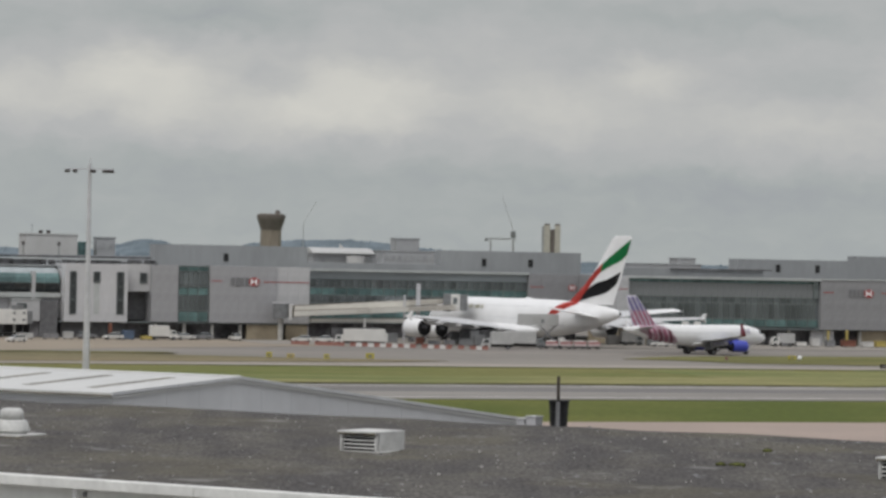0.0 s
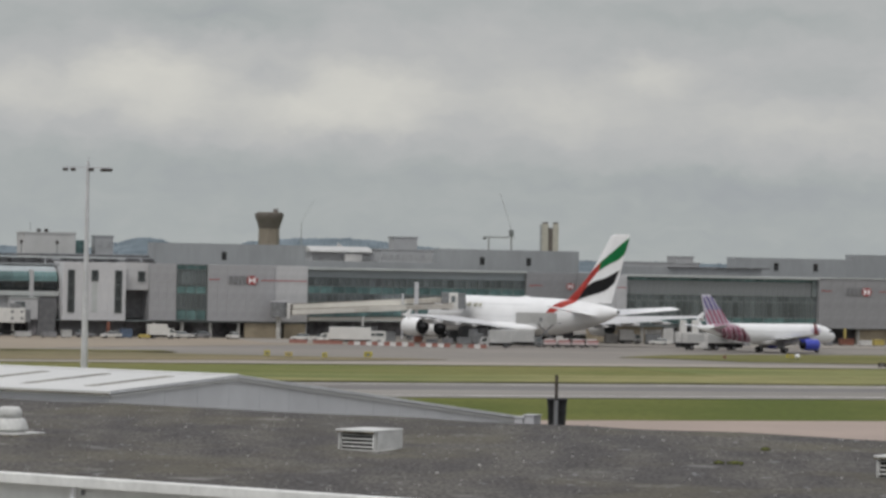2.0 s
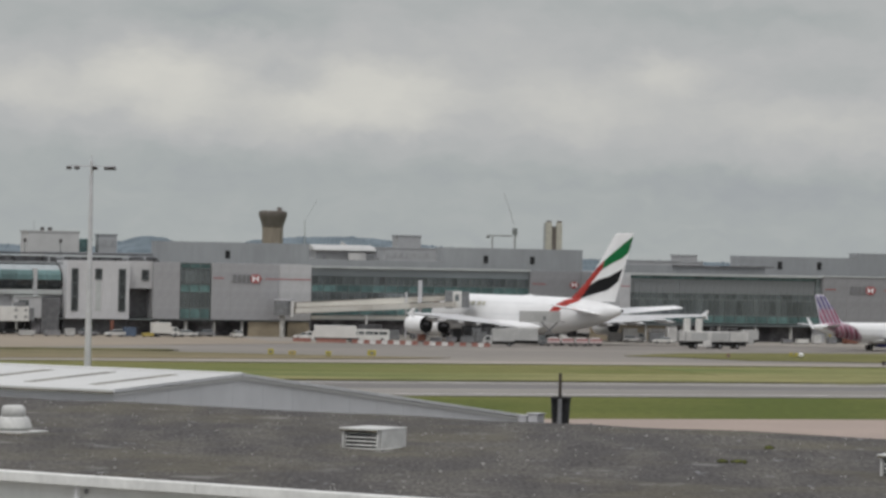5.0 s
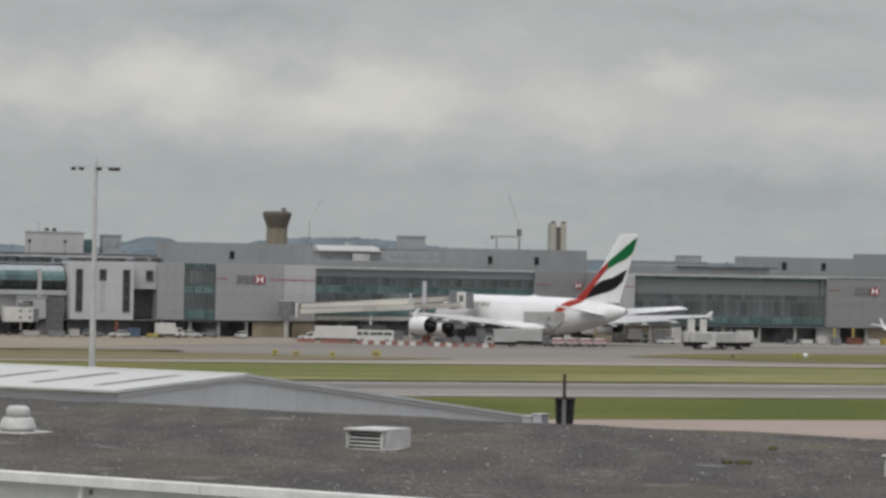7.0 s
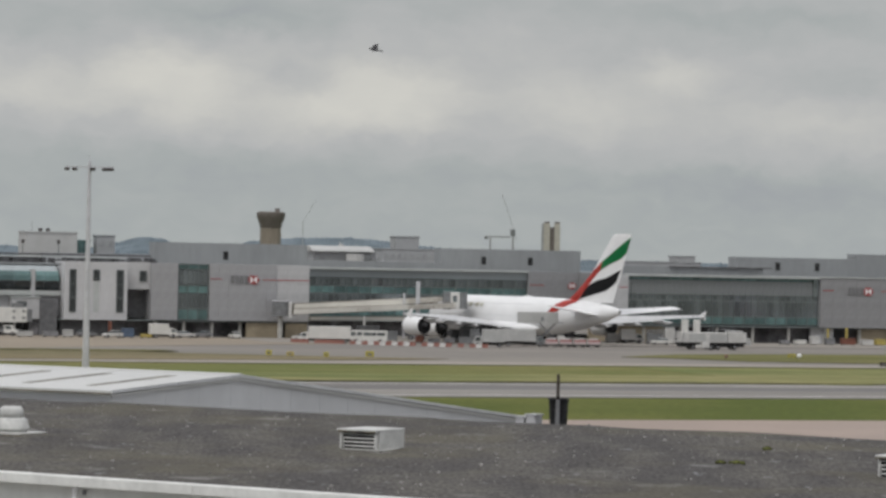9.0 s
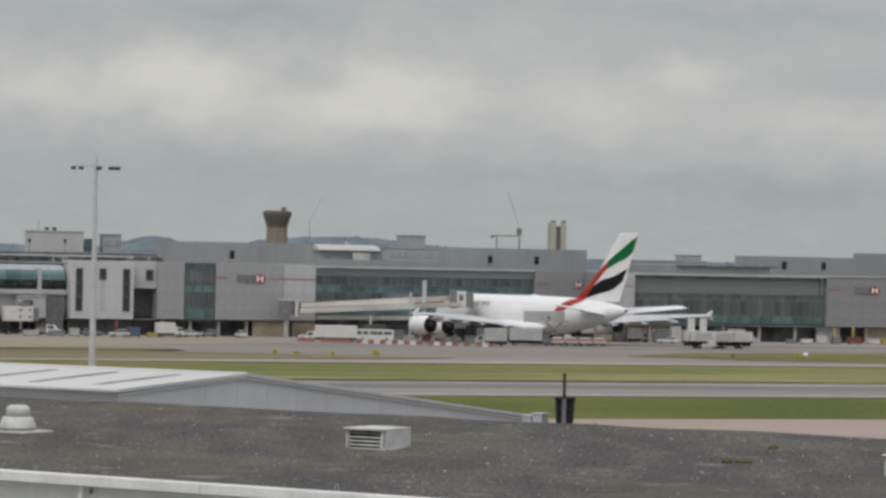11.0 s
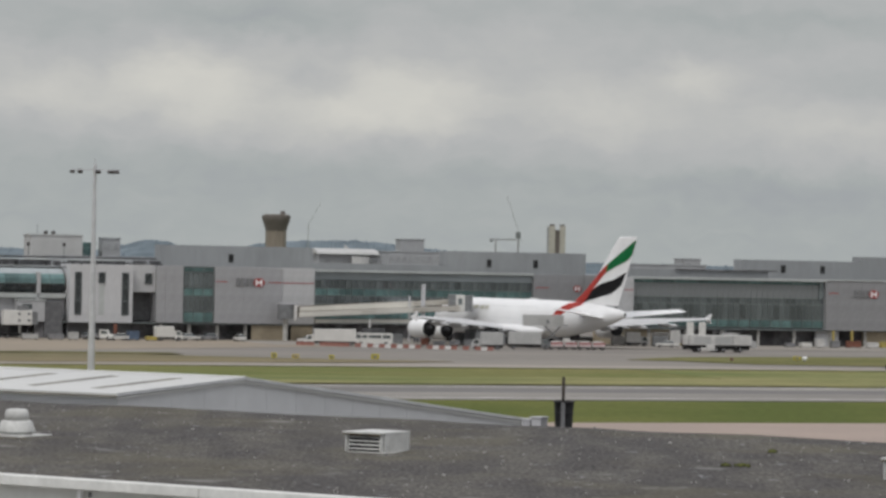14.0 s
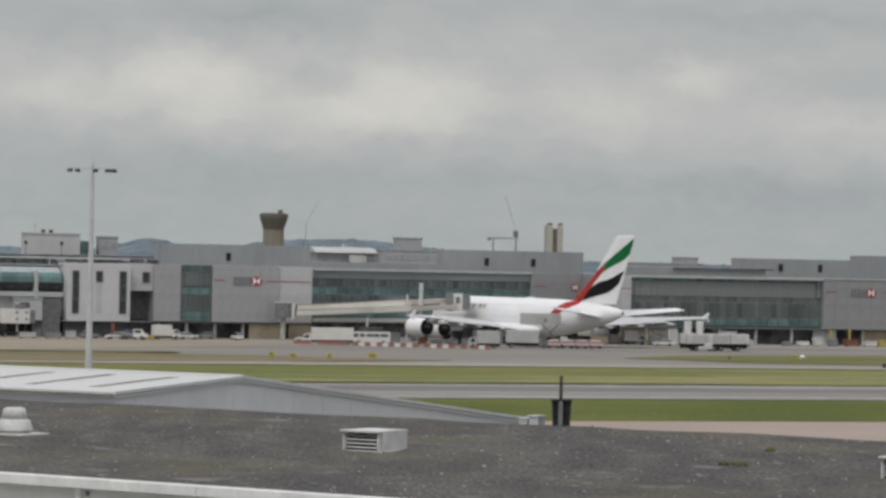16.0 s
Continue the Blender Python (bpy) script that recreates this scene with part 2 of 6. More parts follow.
M = dict(
    grass=mat("grass", (0.118, 0.128, 0.034), 0.95, var=0.22, scale=0.035, fine=0.9, col2=(0.085, 0.105, 0.024), bump=0.05, spec=0.1),
    dry=mat("dry_grass", (0.245, 0.225, 0.105), 0.95, var=0.18, scale=0.05, fine=0.8, col2=(0.125, 0.150, 0.050), stretch=(0.25, 1, 1), spec=0.1),
    dry2=mat("brown_dry_grass", (0.205, 0.172, 0.105), 0.95, var=0.2, scale=0.06, fine=0.9, col2=(0.165, 0.145, 0.085), stretch=(0.2, 1, 1), spec=0.1),
    verge=mat("verge_grass", (0.128, 0.145, 0.045), 0.95, var=0.2, scale=0.05, fine=0.9, col2=(0.175, 0.165, 0.065), stretch=(0.3, 1, 1), spec=0.1),
    tan2=mat("stand_concrete", (0.285, 0.262, 0.232), 0.9, var=0.08, scale=0.04, fine=0.6, col2=(0.245, 0.225, 0.20), stretch=(0.3, 1, 1), spec=0.2),
    pale=mat("pale_shoulder", (0.315, 0.285, 0.250), 0.9, var=0.08, scale=0.04, fine=0.6, col2=(0.275, 0.25, 0.22), stretch=(0.2, 1, 1), spec=0.2),
    tarmac=mat("tarmac", (0.215, 0.205, 0.190), 0.9, var=0.10, scale=0.03, fine=1.5, col2=(0.165, 0.158, 0.150), stretch=(0.15, 1, 1), spec=0.2),
    runway=mat("runway_asphalt", (0.270, 0.252, 0.230), 0.9, var=0.10, scale=0.06, fine=1.0, col2=(0.205, 0.192, 0.178), stretch=(0.10, 1, 1), spec=0.2),
    rubber=mat("rubber_marks", (0.155, 0.147, 0.138), 0.9, var=0.2, scale=0.1, fine=1.0, col2=(0.165, 0.158, 0.155), stretch=(0.05, 1, 1), spec=0.2),
    tan=mat("apron_concrete", (0.305, 0.258, 0.200), 0.9, var=0.08, scale=0.04, fine=0.6, col2=(0.255, 0.218, 0.175), stretch=(0.3, 1, 1), spec=0.2),
    apron=mat("apron_asphalt", (0.245, 0.222, 0.198), 0.9, var=0.08, scale=0.04, fine=0.6, col2=(0.20, 0.185, 0.168), stretch=(0.3, 1, 1), spec=0.2),
    pink=mat("pink_concrete", (0.355, 0.285, 0.245), 0.9, var=0.05, scale=0.06, fine=1.2, col2=(0.32, 0.26, 0.225), spec=0.2),
    marking=mat("road_marking", (0.52, 0.51, 0.48), 0.8, var=0.15, scale=0.3, fine=3),
    felt=felt_material(),
    chip=mat("pale_chippings", (0.40, 0.39, 0.37), 0.9, var=0.2, scale=3, fine=20),
    damp=mat("pale_dried_puddle", (0.165, 0.155, 0.138), 0.85, var=0.4, scale=1.6, fine=7, col2=(0.100, 0.092, 0.082), spec=0.15),
    stain=mat("mossy_brown_stain", (0.16, 0.135, 0.085), 0.9, var=0.4, scale=5, fine=22),
    moss=mat("moss", (0.12, 0.13, 0.035), 0.95, var=0.3, scale=4, fine=20, bump=0.02),
    white_sheet=mat("white_roof_sheet", (0.61, 0.61, 0.595), 0.5, var=0.04, scale=0.15, fine=2, stretch=(1, 0.3, 1)),
    grey_clad=mat("grey_gable_cladding", (0.60, 0.605, 0.615), 0.6, var=0.03, scale=0.2, fine=1.5),
    rooflight=mat("grimy_rooflight", (0.20, 0.185, 0.145), 0.5, var=0.2, scale=0.8, fine=5),
    white_wall=mat("white_wall_cladding", (0.80, 0.80, 0.77), 0.6, var=0.05, scale=0.6, fine=4, stretch=(1, 1, 0.3)),
    cap=mat("white_parapet_cap", (0.76, 0.76, 0.73), 0.5, var=0.06, scale=1.2, fine=8),
    zinc=mat("weathered_white_vent", (0.62, 0.62, 0.60), 0.55, var=0.08, scale=2.0, fine=12),
    slot=mat("dark_gap", (0.03, 0.03, 0.03), 0.9, var=0.2),
    bin=mat("black_plastic", (0.022, 0.022, 0.024), 0.6, var=0.3, scale=2, fine=12),
    rust=mat("rusty_steel", (0.07, 0.055, 0.045), 0.8, var=0.3, scale=5, fine=20),
    steel=mat("galvanised_steel", (0.56, 0.56, 0.58), 0.6, 0.0, var=0.06, scale=0.5, fine=4),
    lampcase=mat("dark_lamp_housing", (0.07, 0.06, 0.055), 0.6, var=0.2),
    panel=mat("silver_grey_panel", (0.375, 0.375, 0.385), 0.5, 0.1, var=0.05, scale=0.12, fine=1.0),
    panel_l=mat("pale_panel", (0.49, 0.49, 0.495), 0.5, 0.0, var=0.05, scale=0.12, fine=1.0),
    panel_w=mat("white_rendered_panel", (0.575, 0.575, 0.585), 0.6, var=0.04, scale=0.12, fine=1.0),
    # Panel, louvre and plant greys below are lightened to include distance haze.
    panel_d=mat("mid_grey_panel", (0.290, 0.290, 0.296), 0.6, 0.0, var=0.06, scale=0.12, fine=1.0),
    louvre=mat("grey_louvre_band", (0.36, 0.395, 0.405), 0.6, var=0.08, scale=0.2, fine=2, stretch=(0.2, 1, 4)),
    fascia=mat("pale_roof_fascia", (0.46, 0.48, 0.47), 0.5, var=0.06, scale=0.2, fine=1),
    plant=mat("plant_room_cladding", (0.285, 0.295, 0.300), 0.7, var=0.05, scale=0.1, fine=0.8, stretch=(1, 1, 0.3)),
    smoke=mat("smoked_panel_glass", (0.255, 0.268, 0.274), 0.3, 0.3, var=0.06, scale=0.15, fine=1.0, spec=0.6),
    # Air haze is painted into this pale steel colour.
    haze=mat("haze_tinted_steel", (0.37, 0.385, 0.385), 0.8, var=0.04),
    pane=glass("dark_pane", (0.185, 0.208, 0.215)),
    pane_dk=mat("dark_slot_pane", (0.055, 0.062, 0.066), 0.12, var=0.2, spec=0.6),
    teal=glass("teal_spandrel", (0.165, 0.275, 0.268), 0.25),
    frame=mat("window_mullion", (0.17, 0.19, 0.19), 0.5, 0.2, var=0.1),
    # Undercroft grey is raised: haze over the deep shade is put into it.
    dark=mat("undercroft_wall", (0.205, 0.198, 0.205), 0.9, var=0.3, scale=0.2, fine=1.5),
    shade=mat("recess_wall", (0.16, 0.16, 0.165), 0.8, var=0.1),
    sand=mat("sand_block_wall", (0.36, 0.305, 0.22), 0.85, var=0.08, scale=0.3, fine=2),
    column=mat("pale_column", (0.50, 0.49, 0.46), 0.7, var=0.08),
    red=mat("red_paint", (0.70, 0.085, 0.065), 0.4, var=0.06),
    sign_red=mat("sign_red", (0.36, 0.075, 0.075), 0.5, var=0.05),
    sign_grey=mat("sign_grey", (0.20, 0.20, 0.205), 0.5, var=0.05),
    white=mat("white_aircraft_paint", (0.82, 0.82, 0.82), 0.3, var=0.02, scale=0.3, fine=2),
    white_dirty=mat("soiled_white_paint", (0.62, 0.61, 0.59), 0.5, var=0.08, scale=0.6, fine=3),
    grey_wing=mat("grey_wing_paint", (0.57, 0.57, 0.575), 0.4, var=0.04, scale=0.3, fine=2),
    green=mat("green_paint", (0.012, 0.285, 0.085), 0.35, var=0.05),
    black=mat("black_paint", (0.018, 0.018, 0.020), 0.4, var=0.1),
    gold=mat("gold_lettering", (0.70, 0.69, 0.58), 0.5, var=0.1),
    blue=mat("blue_paint", (0.060, 0.080, 0.46), 0.35, var=0.06),
    purple=mat("purple_paint", (0.25, 0.21, 0.50), 0.35, var=0.08),
    pinkp=mat("magenta_paint", (0.60, 0.18, 0.30), 0.35, var=0.08),
    lilac=mat("pale_lilac_paint", (0.68, 0.65, 0.75), 0.35, var=0.05),
    verge_trim=mat("grey_verge_trim", (0.58, 0.585, 0.59), 0.5, var=0.05),
    bridge_rail=mat("brown_bridge_rail", (0.30, 0.25, 0.21), 0.7, var=0.1),
    crate=mat("pale_grey_metal", (0.47, 0.47, 0.46), 0.5, 0.0, var=0.06, scale=0.5, fine=3),
    crate_blue=mat("blue_grey_cover", (0.11, 0.15, 0.22), 0.8, var=0.1),
    tugcol=mat("faded_yellow_paint", (0.50, 0.40, 0.12), 0.6, var=0.1),
    pinkw=mat("pinkish_white_panel", (0.62, 0.50, 0.49), 0.6, var=0.06),
    dolly_red=mat("faded_red_panel", (0.50, 0.20, 0.20), 0.6, var=0.1),
    orange_dull=mat("rust_red_paint", (0.24, 0.10, 0.07), 0.8, var=0.15),
    stone=mat("pale_stone", (0.47, 0.45, 0.40), 0.9, var=0.06),
    # Far windows, steel and glazing: distance haze lifts the base colours.
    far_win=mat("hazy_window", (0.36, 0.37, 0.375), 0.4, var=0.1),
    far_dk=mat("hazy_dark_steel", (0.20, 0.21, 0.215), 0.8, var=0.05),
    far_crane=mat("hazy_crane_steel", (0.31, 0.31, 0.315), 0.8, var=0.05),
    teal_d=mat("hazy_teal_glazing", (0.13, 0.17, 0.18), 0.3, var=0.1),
    plant_dk=mat("dark_roof_plant", (0.13, 0.13, 0.135), 0.7, var=0.2, scale=0.6, fine=3),
    cabin_win=mat("cabin_window", (0.64, 0.65, 0.66), 0.3, var=0.05),
    wrap=mat("pale_pink_wrap", (0.70, 0.52, 0.60), 0.35, var=0.1),
    sleeve=mat("dull_grey_steel", (0.24, 0.24, 0.245), 0.6, 0.2, var=0.1),
    isle=mat("island_grass", (0.185, 0.170, 0.075), 0.95, var=0.22, scale=0.06, fine=0.9, col2=(0.125, 0.125, 0.045), stretch=(0.2, 1, 1), spec=0.1),
    grass_dk=mat("dark_edge_grass", (0.075, 0.072, 0.032), 0.95, var=0.3, scale=0.15, fine=1.2, col2=(0.15, 0.14, 0.06), stretch=(0.3, 1, 1), spec=0.1),
    plum=mat("plum_paint", (0.36, 0.095, 0.15), 0.35, var=0.1),
    tyre=mat("tyre_rubber", (0.02, 0.02, 0.02), 0.9, var=0.2),
    alloy=mat("undercarriage_steel", (0.30, 0.30, 0.31), 0.5, 0.4, var=0.1),
    yellow=mat("yellow_sign_paint", (0.46, 0.40, 0.06), 0.6, var=0.08),
    orange=mat("orange_red_plastic", (0.285, 0.125, 0.100), 0.6, var=0.1),
    van=mat("white_van_paint", (0.68, 0.67, 0.64), 0.4, var=0.04, scale=0.5),
    bridge=mat("cream_jet_bridge", (0.66, 0.64, 0.585), 0.6, var=0.06, scale=0.3, fine=2, stretch=(0.3, 1, 2)),
    bridge_d=mat("grey_bellows", (0.20, 0.205, 0.21), 0.8, var=0.1),
    concrete=mat("brown_concrete", (0.285, 0.245, 0.205), 0.9, var=0.08, scale=0.1, fine=1, stretch=(1, 1, 0.2)),
    concrete_d=mat("dark_brown_concrete", (0.165, 0.145, 0.135), 0.9, var=0.08, scale=0.1, fine=1),
    # Far walls: the veil of haze is mixed into the paint colour.
    far=mat("haze_tinted_building", (0.38, 0.39, 0.40), 0.9, var=0.05, scale=0.05, fine=0.5),
    far_w=mat("haze_tinted_white_building", (0.50, 0.50, 0.49), 0.9, var=0.05, scale=0.05, fine=0.5),
    # Woodland colour lightened and blued to paint in the haze.
    hill=mat("haze_tinted_hill", (0.175, 0.210, 0.235), 1.0, var=0.15, scale=0.01, fine=0.05, col2=(0.135, 0.165, 0.185), spec=0.0),
    bird=mat("dark_feathers", (0.035, 0.033, 0.035), 0.8, var=0.2, scale=6, fine=30),
)

# ---- mesh helpers ----


def mesh_of(bm, name, material, smooth=False):
    me = bpy.data.meshes.new(name)
    bmesh.ops.recalc_face_normals(bm, faces=bm.faces[:])
    bm.to_mesh(me)
    bm.free()
    for m in material if isinstance(material, (list, tuple)) else [material]:
        me.materials.append(m)
    if smooth:
        for p in me.polygons:
            p.use_smooth = True
    return me


def part(name, bm, material, parent, label="", smooth=False, at=None):
    ob = new(name, mesh_of(bm, name, material, smooth) if isinstance(bm, bmesh.types.BMesh) else bm)
    if at is not None:
        ob.matrix_basis = at
    ob.parent = parent
    if label:
        ob["label"] = label
    return ob


def thing(name, m, label, category, group="", kind=""):
    ob = new(name)
    ob.matrix_basis = m
    return tagged(ob, label, category, group, kind)


def solid(name, bm, material, m, label, category, group="", kind="", smooth=False):
    ob = new(name, mesh_of(bm, name, material, smooth))
    ob.matrix_basis = m
    return tagged(ob, label, category, group, kind)


def box(x0, x1, y0, y1, z0, z1, bev=0.0, bm=None):
    bm = bm or bmesh.new()
    r = bmesh.ops.create_cube(bm, size=1.0, matrix=Matrix.Translation(((x0 + x1) / 2, (y0 + y1) / 2, (z0 + z1) / 2)) @ Matrix.Diagonal((x1 - x0, y1 - y0, z1 - z0, 1)))
    if bev:
        es = list({e for v in r["verts"] for e in v.link_edges})
        bmesh.ops.bevel(bm, geom=es, offset=bev, segments=2, affect="EDGES", profile=0.6)
    return bm


def tube(p, q, r0, r1=None, n=12, bm=None):
    bm = bm or bmesh.new()
    p, q = Vector(p), Vector(q)
    d = q - p
    m = Matrix.Translation((p + q) / 2) @ d.to_track_quat("Z", "Y").to_matrix().to_4x4()
    bmesh.ops.create_cone(bm, cap_ends=True, segments=n, radius1=r0, radius2=r0 if r1 is None else r1, depth=d.length, matrix=m)
    return bm


def loft(rings, caps=True, bm=None):
    bm = bm or bmesh.new()
    vs = [[bm.verts.new(p) for p in ring] for ring in rings]
    n = len(vs[0])
    for a, b in zip(vs, vs[1:]):
        for i in range(n):
            bm.faces.new((a[i], a[(i + 1) % n], b[(i + 1) % n], b[i]))
    if caps:
        bm.faces.new(vs[0])
        bm.faces.new(vs[-1])
    return bm


def prism(outline, a0, a1, axis="y", bm=None):
    """An outline of (u, v) points pushed along an axis: y takes (x, z), x takes (y, z), z takes (x, y)."""
    put = {"y": lambda u, v, w: (u, w, v), "x": lambda u, v, w: (w, u, v), "z": lambda u, v, w: (u, v, w)}[axis]
    return loft([[put(u, v, a0) for u, v in outline], [put(u, v, a1) for u, v in outline]], bm=bm)


def ring(x, w, h, zc, n=28, p=2.0):
    out = []
    for i in range(n):
        a = 2 * math.pi * i / n
        c, s = math.cos(a), math.sin(a)
        out.append((x, w * math.copysign(abs(c) ** (2 / p), c), zc + h * math.copysign(abs(s) ** (2 / p), s)))
    return out


def wheel(parent, x, y, r, w, m=None):
    h = part("wheel", tube((0, -w / 2, 0), (0, w / 2, 0), r, n=18), M["tyre"], parent, at=pose(x, y, r))
    part("rim", tube((0, -w / 2 - 0.01, 0), (0, w / 2 + 0.01, 0), r * 0.5, n=12), m or M["alloy"], h)
    return h


# The airfield's own axes: x along the terminal, y away from the runway, origin at the foot of its front.
AIR = pose(0, 760, 0, 0, 0, 20)
# The near roof's axes: x along its edge, y away.
NEAR = pose(0, 94.7, 0, 0, 0, -30)

# ---- ground ----


def sheet(name, outline, z, material, label, category, m=AIR, thick=0.05):
    return solid(name, prism(outline, z - thick, z, "z"), material, m, label, category, kind="structure")


def strip(name, x0, x1, y0, y1, z, material, label, category):
    return sheet(name, [(x0, y0), (x1, y0), (x1, y1), (x0, y1)], z, material, label, category)


sheet("ground", [(-2600, -400), (2600, -400), (2600, 4700), (-2600, 4700)], 0.0, M["grass"],
      "mown green airfield grass reaching to the horizon", "ground", pose(0, 0, 0), thick=0.3)
strip("apron", -420, 420, -169, 300, 0.05, M["apron"], "grey-brown apron and taxiway tarmac in front of the terminal", "apron")
sheet("apron_concrete", [(-420, -103), (-128, -103), (-96, -78), (-50, -52), (-30, -40), (-20, -6), (-420, -6)], 0.10, M["tan"], "tan concrete apron beside the stands", "apron")
strip("stand_concrete", -52, 420, -38, -4, 0.12, M["tan2"], "pale concrete aircraft stands", "apron")
strip("taxiway_shoulder", -420, 420, -169, -152, 0.09, M["pale"], "pale worn taxiway shoulder", "taxiway")


def ragged(x0, x1, y0, y1, n=160, amp=2.5, seed=1.0):
    """A strip with uneven long edges."""
    lo = [(x0 + (x1 - x0) * i / n, y0 + amp * noise.noise(Vector((i * 0.31, seed, 0)))) for i in range(n + 1)]
    hi = [(x0 + (x1 - x0) * i / n, y1 + amp * noise.noise(Vector((i * 0.27, seed, 9)))) for i in range(n + 1)]
    return lo + hi[::-1]


sheet("grass_verge", ragged(-420, 420, -245, -170, amp=0.8), 0.14, M["verge"], "green mown verge beside the taxiway", "grass")
sheet("dry_grass", ragged(-420, 420, -244.5, -214, amp=9.0, seed=4.0), 0.18, M["dry"], "straw-coloured dry grass beside the runway", "grass")
sheet("dry_grass", ragged(-30, 420, -216, -179, amp=7.0, seed=6.0), 0.17, M["dry"], "straw-coloured patch of dry grass on the verge", "grass")
# Dark narrow strips along the verge and apron boundaries.
for y, w, seed in ((-243.6, 1.6, 12.0), (-171.5, 1.4, 15.0), (-103.0, 9.0, 18.0)):
    if y > -120:
        sheet("uncut_grass_edge", ragged(-420, -92, y - w, y, amp=0.9, seed=seed), 0.24, M["grass_dk"], "dark grass strip along the apron edge", "grass")
    else:
        sheet("uncut_grass_edge", ragged(-420, 420, y - w, y, n=240, amp=1.0, seed=seed), 0.24, M["grass_dk"], "dark thin strip along the verge edge", "grass")
strip("runway", -420, 420, -294, -246, 0.10, M["runway"], "grey runway asphalt with darker rubber streaks", "runway")
sheet("rubber_streak", ragged(-420, 420, -271, -258, amp=1.5, seed=7.0), 0.105, M["rubber"], "dark rubber streak along the runway", "runway", thick=0.004)
for y in (-250, -288):
    sheet("runway_edge_line", ragged(-420, 420, y - 0.7, y + 0.7, amp=0.3, seed=y), 0.110, M["marking"], "worn white line along the runway edge", "marking", thick=0.004)
strip("perimeter_road", -420, 420, -470, -353, 0.10, M["pink"], "pale pinkish concrete perimeter strip", "road")
# Added out of view: keeps green grass bounce off the near walls.
sheet("service_yard", [(-500, -300), (500, -300), (500, 330), (-500, 330)], 0.06, M["tarmac"], "unseen grey ground added around the near buildings against green bounce light", "yard", pose(0, 0, 0))
sheet("grass_island", [(-6, -117.5), (3, -108), (13, -99), (33, -92), (66, -87), (420, -60), (420, -152), (90, -150), (44, -147), (11, -138), (2, -122.5)], 0.16, M["isle"],
      "long straw-green grass island between taxiways", "grass")
sheet("grass_island", [(-420, -158), (-420, -109), (-130, -109), (-100, -114), (-72, -128), (-49, -139), (-69, -149), (-130, -158)], 0.16, M["dry2"],
      "brown dry grass strip beside the apron", "grass")

# ---- terminal ----
terminal = thing("terminal_building", AIR, "long grey airport terminal with teal-tinted glazing and silver panels", "building")
PIECES = []


def clad(x0, x1, y, z0, z1, material, depth=6.0, nx=0, nz=1, label="", name="facade_block"):
    """A block of the terminal whose front lies at y; its face is set with panels that stand 4 cm proud."""
    b = part(name, box(x0, x1, y, y + depth, z0, z1), material, terminal, label)
    if nx:
        w, h = (x1 - x0) / nx, (z1 - z0) / nz
        me = mesh_of(box(0.025, w - 0.025, -0.04, 0.0, 0.025, h - 0.025), "panel", material)
        PIECES.append((b, me, [(x0 + i * w, y - 0.003, z0 + k * h) for i in range(nx) for k in range(nz)]))
    return b


def glazing(x0, x1, y, z0, z1, n, material=None, rails=(), bars=None):
    """A row of panes between mullions."""
    w = (x1 - x0) / n
    fr = bmesh.new()
    for i in range(n + 1):
        box(x0 + i * w - 0.06, x0 + i * w + 0.06, y - 0.12, y + 0.05, z0, z1, bm=fr)
    for z in (z0, z1, *rails):
        box(x0, x1, y - 0.10, y + 0.05, z - 0.06, z + 0.06, bm=fr)
    f = part("window_frame", fr, bars or M["frame"], terminal)
    me = mesh_of(box(0.0, w, 0.0, 0.04, z0, z1), "pane", material or M["pane"])
    for i in range(n):
        part("pane", me, None, f, at=Matrix.Translation((x0 + i * w, y - 0.02, 0)))


